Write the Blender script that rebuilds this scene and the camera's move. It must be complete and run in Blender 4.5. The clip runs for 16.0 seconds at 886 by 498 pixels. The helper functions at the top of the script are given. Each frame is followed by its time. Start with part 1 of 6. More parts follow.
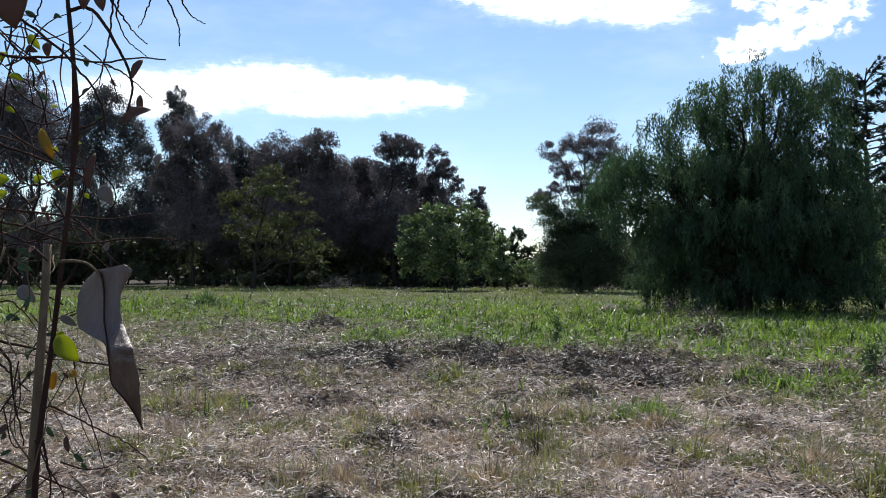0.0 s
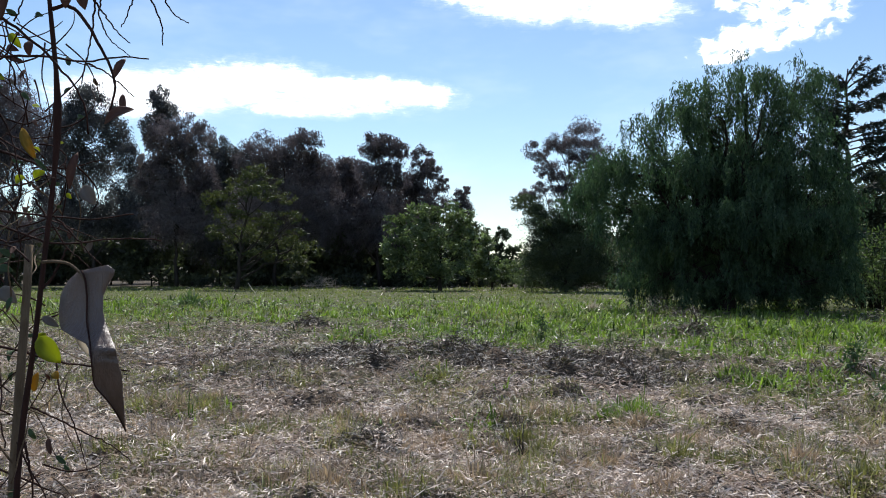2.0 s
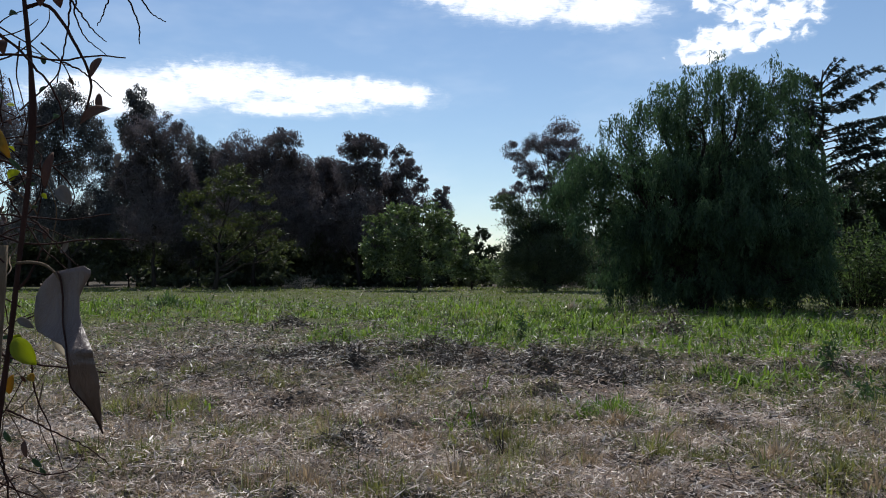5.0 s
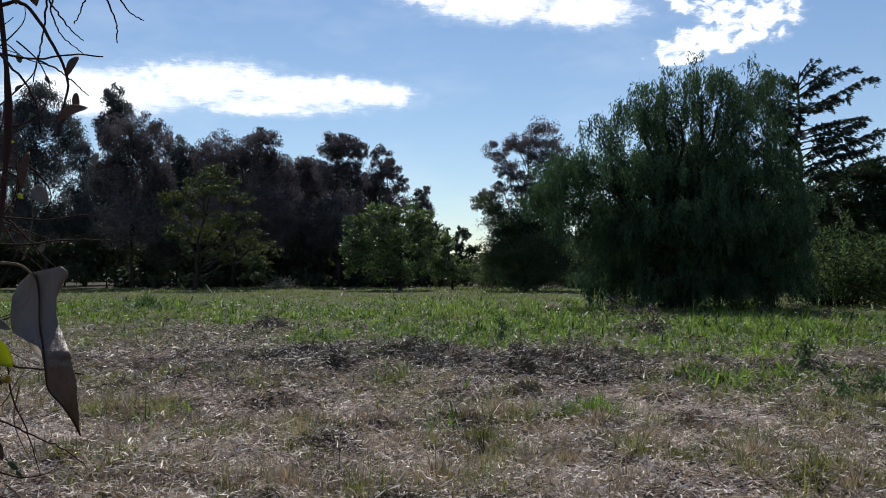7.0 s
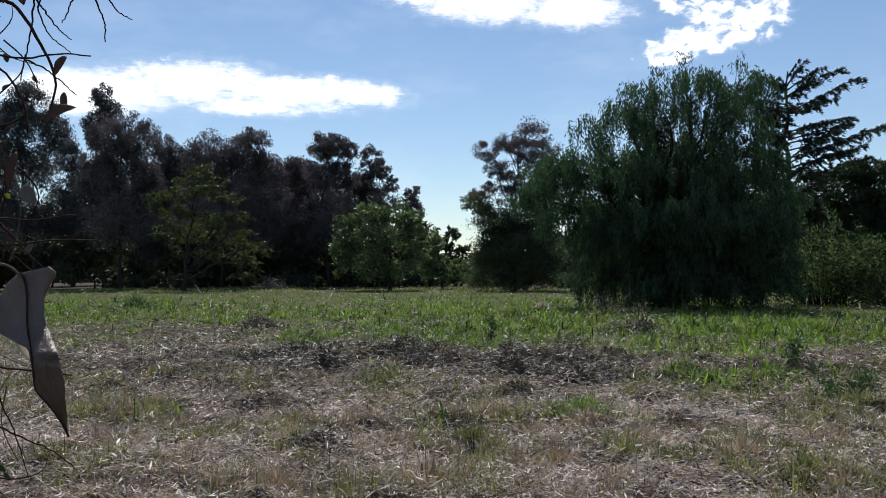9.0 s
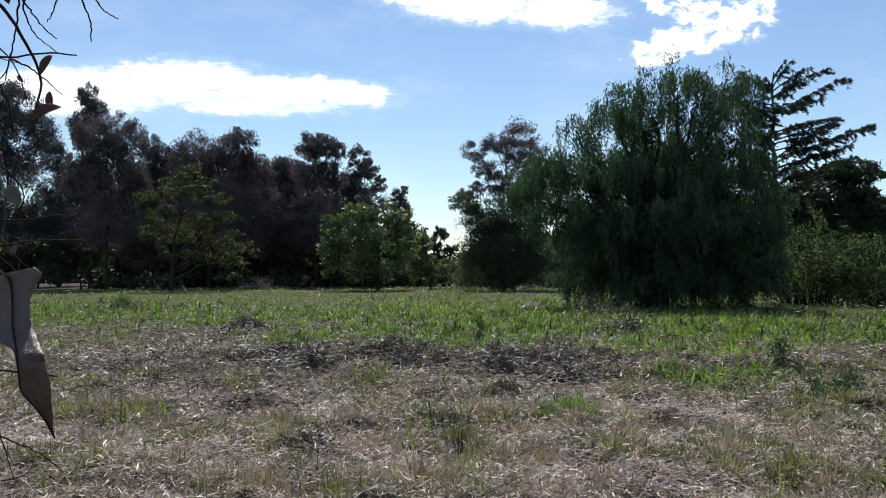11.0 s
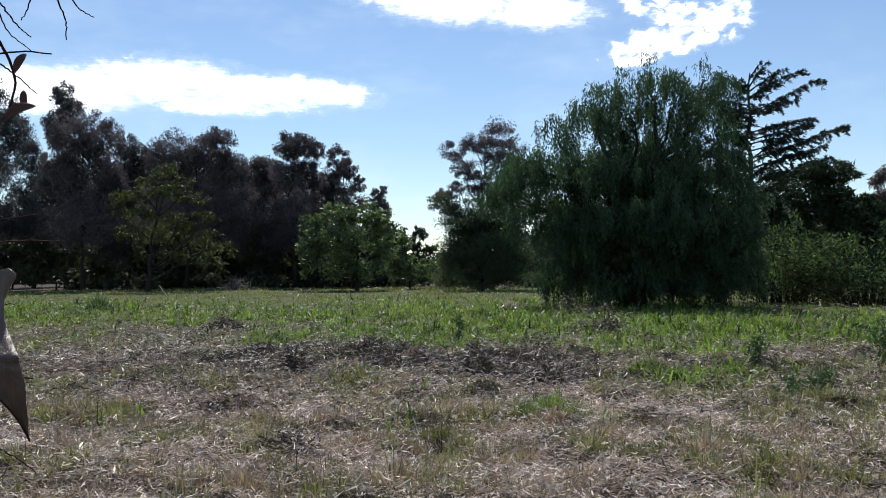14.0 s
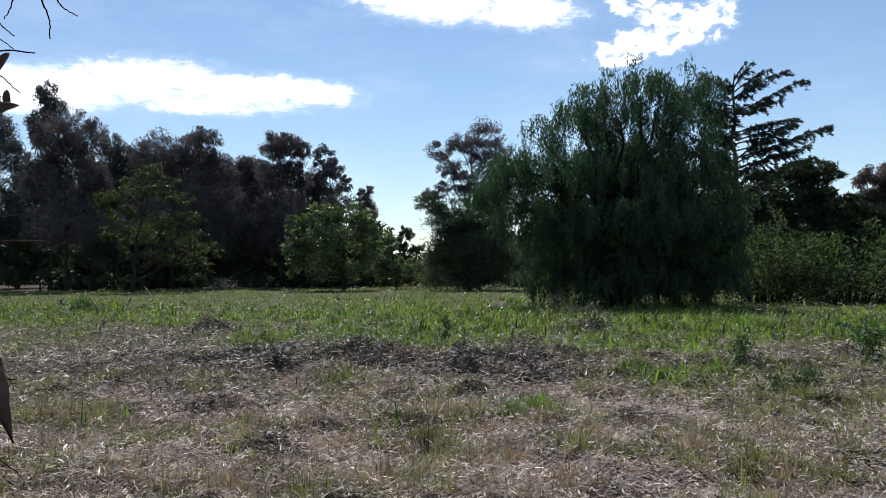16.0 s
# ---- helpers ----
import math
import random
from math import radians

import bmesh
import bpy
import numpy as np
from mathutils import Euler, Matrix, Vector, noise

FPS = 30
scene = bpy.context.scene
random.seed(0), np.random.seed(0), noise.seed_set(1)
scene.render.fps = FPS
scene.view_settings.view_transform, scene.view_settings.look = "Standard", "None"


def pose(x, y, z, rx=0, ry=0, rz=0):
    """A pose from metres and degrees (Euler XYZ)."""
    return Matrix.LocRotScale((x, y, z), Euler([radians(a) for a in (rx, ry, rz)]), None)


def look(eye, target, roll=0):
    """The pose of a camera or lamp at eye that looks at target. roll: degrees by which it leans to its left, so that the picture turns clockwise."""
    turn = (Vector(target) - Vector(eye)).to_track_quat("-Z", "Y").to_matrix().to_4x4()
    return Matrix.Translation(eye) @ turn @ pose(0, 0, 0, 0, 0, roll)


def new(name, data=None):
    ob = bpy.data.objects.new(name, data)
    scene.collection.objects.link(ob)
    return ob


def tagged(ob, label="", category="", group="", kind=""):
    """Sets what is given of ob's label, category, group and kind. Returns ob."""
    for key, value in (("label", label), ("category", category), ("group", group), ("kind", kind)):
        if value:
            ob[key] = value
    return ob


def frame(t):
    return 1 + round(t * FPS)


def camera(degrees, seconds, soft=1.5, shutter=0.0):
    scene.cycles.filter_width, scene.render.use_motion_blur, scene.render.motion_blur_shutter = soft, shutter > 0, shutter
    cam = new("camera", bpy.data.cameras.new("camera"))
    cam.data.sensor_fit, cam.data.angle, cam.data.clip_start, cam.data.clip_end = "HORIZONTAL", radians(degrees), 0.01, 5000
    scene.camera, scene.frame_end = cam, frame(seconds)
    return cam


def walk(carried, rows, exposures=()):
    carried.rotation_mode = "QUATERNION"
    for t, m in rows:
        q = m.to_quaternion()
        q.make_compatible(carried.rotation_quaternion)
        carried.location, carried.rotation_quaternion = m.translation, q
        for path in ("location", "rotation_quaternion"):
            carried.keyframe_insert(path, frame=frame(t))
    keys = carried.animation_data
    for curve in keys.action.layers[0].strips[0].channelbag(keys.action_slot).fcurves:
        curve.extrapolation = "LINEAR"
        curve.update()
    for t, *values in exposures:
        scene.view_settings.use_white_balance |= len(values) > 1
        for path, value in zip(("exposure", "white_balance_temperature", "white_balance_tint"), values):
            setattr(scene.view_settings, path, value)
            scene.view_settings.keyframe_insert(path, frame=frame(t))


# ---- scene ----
cam = camera(54.28, 16.0, soft=0.95)
EYE = 1.4
# seconds, then the turn about x, y and z: a slow pan to the right from one standpoint
ROWS = [
    (0.0, 91.464, -0.385, -0.020),
    (0.5, 91.465, -0.362, -0.245),
    (1.0, 91.465, -0.327, -0.579),
    (1.5, 91.466, -0.303, -0.806),
    (2.0, 91.466, -0.281, -1.017),
    (2.5, 91.466, -0.262, -1.201),
    (3.0, 91.466, -0.242, -1.388),
    (3.5, 91.466, -0.223, -1.571),
    (4.0, 91.466, -0.200, -1.788),
    (6.5, 91.462, -0.035, -3.361),
    (7.0, 91.461, -0.005, -3.654),
    (7.5, 91.460, 0.021, -3.897),
    (8.0, 91.459, 0.039, -4.069),
    (8.5, 91.458, 0.051, -4.189),
    (11.0, 91.453, 0.148, -5.114),
    (11.5, 91.451, 0.173, -5.353),
    (12.0, 91.449, 0.198, -5.597),
    (12.5, 91.448, 0.219, -5.798),
    (13.0, 91.446, 0.247, -6.058),
    (13.5, 91.444, 0.269, -6.270),
    (14.0, 91.442, 0.292, -6.489),
    (14.5, 91.440, 0.313, -6.691),
    (15.0, 91.437, 0.337, -6.921),
    (15.5, 91.435, 0.360, -7.141),
    (16.0, 91.433, 0.384, -7.378),
]
EXPOSURES = [(0.0, 0.28, 6250, 10), (1.0, 0.28, 6250, 10), (2.0, 0.28, 6250, 10), (2.5, 0.22, 6250, 10), (3.0, 0.08, 6250, 10), (3.5, -0.10, 6250, 10), (4.0, -0.20, 6250, 10), (6.5, -0.20, 6250, 10), (8.5, -0.19, 6250, 10), (11.0, 0.06, 6250, 10), (14.0, 0.07, 6250, 10), (16.0, 0.01, 6250, 10)]
walk(cam, [(t, pose(0, 0, EYE, rx, ry, rz)) for t, rx, ry, rz in ROWS], EXPOSURES)

# ---- daylight ----
SUN_AZ, SUN_EL = -1.0, 54.0          # degrees right of +y, degrees up
sun_way = Vector((math.sin(radians(SUN_AZ)) * math.cos(radians(SUN_EL)), math.cos(radians(SUN_AZ)) * math.cos(radians(SUN_EL)), math.sin(radians(SUN_EL))))
sun = new("sun", bpy.data.lights.new("sun", "SUN"))
sun.data.energy, sun.data.angle, sun.data.color = 5.0, radians(0.53), (1.0, 0.955, 0.88)
sun.matrix_world = look(sun_way * 60, (0, 0, 0))


class Nodes:
    """Short hand for node trees."""

    def __init__(self, tree):
        self.tree = tree
        tree.nodes.clear()

    def add(self, kind, **given):
        node = self.tree.nodes.new(kind)
        for key, value in given.items():
            if key == "operation":
                node.operation = value
            elif key == "blend":
                node.blend_type = value
            elif key == "data_type":
                node.data_type = value
            elif key == "noise_dimensions":
                node.noise_dimensions = value
        return node

    def put(self, socket, value):
        if isinstance(value, (int, float, tuple, list)):
            socket.default_value = value
        else:
            self.tree.links.new(value, socket)

    def math(self, operation, a, b=0.0, c=0.0, clamp=False):
        node = self.add("ShaderNodeMath", operation=operation)
        node.use_clamp = clamp
        for socket, value in zip(node.inputs, (a, b, c)):
            self.put(socket, value)
        return node.outputs[0]

    def noise(self, vector, scale, detail=3.0, rough=0.55, distort=0.0):
        node = self.add("ShaderNodeTexNoise")
        if vector is not None:
            self.put(node.inputs["Vector"], vector)
        for key, value in (("Scale", scale), ("Detail", detail), ("Roughness", rough), ("Distortion", distort)):
            node.inputs[key].default_value = value
        return node.outputs["Fac"]

    def span(self, value, a, b, c=0.0, d=1.0, smooth=True):
        node = self.add("ShaderNodeMapRange")
        node.interpolation_type = "SMOOTHSTEP" if smooth else "LINEAR"
        for socket, v in zip(node.inputs, (value, a, b, c, d)):
            self.put(socket, v)
        return node.outputs[0]

    def mix(self, fac, a, b, blend="MIX"):
        node = self.add("ShaderNodeMix", data_type="RGBA", blend=blend)
        for socket, value in zip((node.inputs[0], node.inputs[6], node.inputs[7]), (fac, a, b)):
            self.put(socket, value)
        return node.outputs[2]

    def ramp(self, fac, stops):
        node = self.add("ShaderNodeValToRGB")
        self.put(node.inputs[0], fac)
        band = node.color_ramp.elements
        while len(band) < len(stops):
            band.new(0.5)
        for e, (at, colour) in zip(band, stops):
            e.position, e.color = at, (*colour, 1)
        return node.outputs[0]


def make_world():
    world = bpy.data.worlds.new("sky")
    scene.world = world
    world.use_nodes = True
    n = Nodes(world.node_tree)
    sky = n.add("ShaderNodeTexSky")
    sky.sky_type, sky.sun_disc = "NISHITA", False
    sky.sun_elevation, sky.sun_rotation = radians(SUN_EL), radians(SUN_AZ)
    sky.air_density, sky.dust_density, sky.ozone_density = 1.0, 0.05, 1.6
    way = n.add("ShaderNodeTexCoord").outputs["Generated"]
    xyz = n.add("ShaderNodeSeparateXYZ")
    n.put(xyz.inputs[0], way)
    x, y, z = xyz.outputs
    az = n.math("MULTIPLY", n.math("ARCTAN2", x, y), 57.2958)
    el = n.math("MULTIPLY", n.math("ARCSINE", z), 57.2958)
    flat = n.add("ShaderNodeCombineXYZ")
    n.put(flat.inputs[0], n.math("MULTIPLY", az, 0.10))
    n.put(flat.inputs[1], n.math("MULTIPLY", el, 0.26))
    coarse = n.math("SUBTRACT", n.noise(flat.outputs[0], 1.6, 5, 0.6, 0.6), 0.5)
    fine = n.math("SUBTRACT", n.noise(flat.outputs[0], 7.0, 4, 0.65, 0.4), 0.5)
    ripple = n.add("ShaderNodeMapping")
    n.put(ripple.inputs[0], flat.outputs[0])
    ripple.inputs["Rotation"].default_value, ripple.inputs["Scale"].default_value = (0, 0, 0.35), (1.0, 2.2, 1.0)
    curds = n.math("SUBTRACT", n.noise(ripple.outputs[0], 15.0, 3, 0.6, 0.3), 0.5)
    even = n.add("ShaderNodeCombineXYZ")
    n.put(even.inputs[0], n.math("MULTIPLY", az, 0.22))
    n.put(even.inputs[1], n.math("MULTIPLY", el, 0.30))
    puffs = n.math("SUBTRACT", n.noise(even.outputs[0], 4.4, 5, 0.56, 0.5), 0.5)
    rag = n.math("ADD", n.math("ADD", n.math("MULTIPLY", coarse, 1.3), n.math("MULTIPLY", fine, 0.9)), n.math("MULTIPLY", curds, 0.7))
    total = None
    # clouds: azimuth, elevation, half width, half height (degrees), lean, raggedness
    for a0, e0, aw, eh, lean, torn in CLOUDS:
        da, de = n.math("SUBTRACT", az, a0), n.math("SUBTRACT", el, e0)
        c, s = math.cos(radians(lean)), math.sin(radians(lean))
        u = n.math("DIVIDE", n.math("ADD", n.math("MULTIPLY", da, c), n.math("MULTIPLY", de, s)), aw)
        v = n.math("DIVIDE", n.math("SUBTRACT", n.math("MULTIPLY", de, c), n.math("MULTIPLY", da, s)), eh)
        r = n.math("ADD", n.math("POWER", n.math("ABSOLUTE", u), 2.0), n.math("POWER", n.math("ABSOLUTE", v), 2.0))
        inside = n.math("ADD", n.math("SUBTRACT", 1.0, r), n.math("ADD", n.math("MULTIPLY", rag, min(torn, 1.0)), n.math("MULTIPLY", puffs, 1.5 * torn ** 3)))
        m = n.math("MAXIMUM", n.span(inside, -0.25, 0.95), n.math("MULTIPLY", n.span(inside, -0.9, 0.5), 0.16))
        total = m if total is None else n.math("MAXIMUM", total, m)
    total = n.math("MULTIPLY", total, n.math("SUBTRACT", 1.0, n.math("MULTIPLY", n.span(n.noise(ripple.outputs[0], 9.0, 4, 0.65, 0.5), 0.58, 0.74), 0.5)))
    # the rest of the sky carries scattered fair-weather cloud too
    broken = n.span(n.noise(way, 3.2, 6, 0.6, 0.3), 0.60, 0.72)
    behind = n.span(n.math("ABSOLUTE", az), 48.0, 75.0)
    total = n.math("MAXIMUM", total, n.math("MULTIPLY", broken, n.math("MULTIPLY", behind, 0.8)))
    veil = n.math("MULTIPLY", n.span(n.noise(flat.outputs[0], 0.9, 4, 0.6), 0.45, 0.75), 0.10)
    total = n.math("MAXIMUM", total, veil)
    blue = n.mix(1.0, sky.outputs[0], SKY_TINT, "MULTIPLY")
    colour = n.mix(total, blue, CLOUD_LIGHT)
    back = n.add("ShaderNodeBackground")
    n.put(back.inputs[0], colour)
    back.inputs[1].default_value = SKY_STRENGTH
    out = n.add("ShaderNodeOutputWorld")
    world.node_tree.links.new(back.outputs[0], out.inputs[0])


SKY_STRENGTH, SKY_TINT, CLOUD_LIGHT = 0.11, (0.985, 0.995, 1.01, 1), (12.4, 12.6, 12.9, 1)
CLOUDS = [
    (-11.7, 11.9, 5.6, 1.55, 0, 1.0), (-5.5, 11.5, 5.2, 1.2, -2, 1.0), (-1.9, 11.7, 4.0, 1.0, -4, 1.0), (-18.0, 10.9, 6.5, 1.6, 4, 0.8), (-8.4, 10.5, 4.0, 0.6, 0, 1.0),
    (7.3, 17.6, 6.4, 1.6, -4, 1.0), (12.6, 16.7, 4.2, 1.2, -3, 1.0), (1.8, 18.2, 3.6, 1.0, -12, 1.0),
    (20.5, 14.4, 3.2, 1.0, 10, 1.45), (21.4, 16.1, 1.9, 0.95, -8, 1.5), (24.4, 15.5, 2.1, 1.15, 16, 1.5), (23.0, 15.1, 1.2, 0.7, 10, 1.5), (19.3, 13.4, 2.2, 0.4, 6, 1.45), (19.1, 16.8, 0.9, 0.6, 0, 1.5), (23.2, 14.2, 2.2, 0.45, 14, 1.5), (21.5, 18.6, 3.5, 0.8, 5, 1.4),
]
make_world()


# ---- materials ----
def surface(name):
    m = bpy.data.materials.new(name)
    m.use_nodes = True
    return m, Nodes(m.node_tree)


def finish(n, shader, disp=None):
    out = n.add("ShaderNodeOutputMaterial")
    n.tree.links.new(shader, out.inputs[0])


def leaf_material(name, dark, light, through_light, share=0.35, rough=0.5, odd=None, gloss=0.10, spot=0.45, mottle=0.35):
    """Foliage: each leaf its own tone, and light that shines through it."""
    m, n = surface(name)
    geo = n.add("ShaderNodeNewGeometry")
    rnd = geo.outputs["Random Per Island"]
    patch = n.noise(geo.outputs["Position"], spot, 4, 0.65)
    fac = n.math("ADD", n.math("MULTIPLY", rnd, mottle), n.math("MULTIPLY", n.span(patch, 0.34, 0.66), 1.0 - mottle))
    stops = [(0.05, dark), (0.85, light)]
    if odd:
        stops.append((0.97, odd))
    colour = n.ramp(fac, stops)
    face = n.add("ShaderNodeBsdfPrincipled")
    n.put(face.inputs["Base Color"], colour)
    face.inputs["Roughness"].default_value = rough
    face.inputs["Specular IOR Level"].default_value = gloss
    glow = n.add("ShaderNodeBsdfTranslucent")
    n.put(glow.inputs[0], n.mix(1.0, colour, (*through_light, 1), "MULTIPLY"))
    both = n.add("ShaderNodeMixShader")
    both.inputs[0].default_value = share
    n.tree.links.new(face.outputs[0], both.inputs[1])
    n.tree.links.new(glow.outputs[0], both.inputs[2])
    finish(n, both.outputs[0])
    return m


def bark_material(name, dark, light, scale=9.0, gloss=0.15, rough=0.85):
    m, n = surface(name)
    at = n.add("ShaderNodeTexCoord").outputs["Object"]
    stretch = n.add("ShaderNodeMapping")
    n.put(stretch.inputs[0], at)
    stretch.inputs["Scale"].default_value = (1, 1, 0.22)
    grain = n.noise(stretch.outputs[0], scale, 6, 0.65, 0.5)
    blotch = n.noise(at, scale * 0.2, 3)
    colour = n.ramp(n.math("ADD", n.math("MULTIPLY", grain, 0.7), n.math("MULTIPLY", blotch, 0.4)), [(0.3, dark), (0.75, light)])
    face = n.add("ShaderNodeBsdfPrincipled")
    n.put(face.inputs["Base Color"], colour)
    face.inputs["Roughness"].default_value = rough
    face.inputs["Specular IOR Level"].default_value = gloss
    bump = n.add("ShaderNodeBump")
    bump.inputs["Strength"].default_value, bump.inputs["Distance"].default_value = 0.6, 0.01
    n.put(bump.inputs["Height"], grain)
    n.put(face.inputs["Normal"], bump.outputs[0])
    finish(n, face.outputs[0])
    return m


def ground_material():
    m, n = surface("field_soil_and_thatch")
    at = n.add("ShaderNodeNewGeometry").outputs["Position"]
    fine, mid, wide = n.noise(at, 26, 5, 0.7), n.noise(at, 3.2, 5, 0.6), n.noise(at, 0.33, 4, 0.55)
    thatch = n.ramp(fine, [(0.30, (0.032, 0.025, 0.019)), (0.50, (0.085, 0.068, 0.052)), (0.70, (0.24, 0.19, 0.15))])
    soil = n.ramp(fine, [(0.30, (0.03, 0.023, 0.019)), (0.70, (0.12, 0.09, 0.072))])
    green = n.ramp(fine, [(0.30, (0.024, 0.030, 0.012)), (0.70, (0.13, 0.145, 0.055))])
    base = n.mix(n.span(n.math("ADD", n.math("MULTIPLY", mid, 0.6), n.math("MULTIPLY", n.noise(at, 0.9, 3), 0.4)), 0.40, 0.58), thatch, soil)
    xyz = n.add("ShaderNodeSeparateXYZ")
    n.put(xyz.inputs[0], at)
    far = n.span(xyz.outputs[1], 10.0, 24.0)
    base = n.mix(n.math("MULTIPLY", n.span(n.math("ADD", wide, n.math("MULTIPLY", far, 0.42)), 0.48, 0.72), 0.9), base, green)
    # leaf litter under the trees at the field's end
    litter = n.ramp(n.noise(at, 5.0, 5), [(0.3, (0.03, 0.025, 0.02)), (0.7, (0.12, 0.10, 0.075))])
    base = n.mix(n.span(n.math("ADD", xyz.outputs[1], n.math("MULTIPLY", wide, 8.0)), 75.0, 80.0), base, litter)
    face = n.add("ShaderNodeBsdfPrincipled")
    n.put(face.inputs["Base Color"], base)
    face.inputs["Roughness"].default_value = 0.95
    face.inputs["Specular IOR Level"].default_value = 0.1
    bump = n.add("ShaderNodeBump")
    bump.inputs["Strength"].default_value, bump.inputs["Distance"].default_value = 0.9, 0.03
    n.put(bump.inputs["Height"], n.math("ADD", fine, mid))
    n.put(face.inputs["Normal"], bump.outputs[0])
    finish(n, face.outputs[0])
    return m


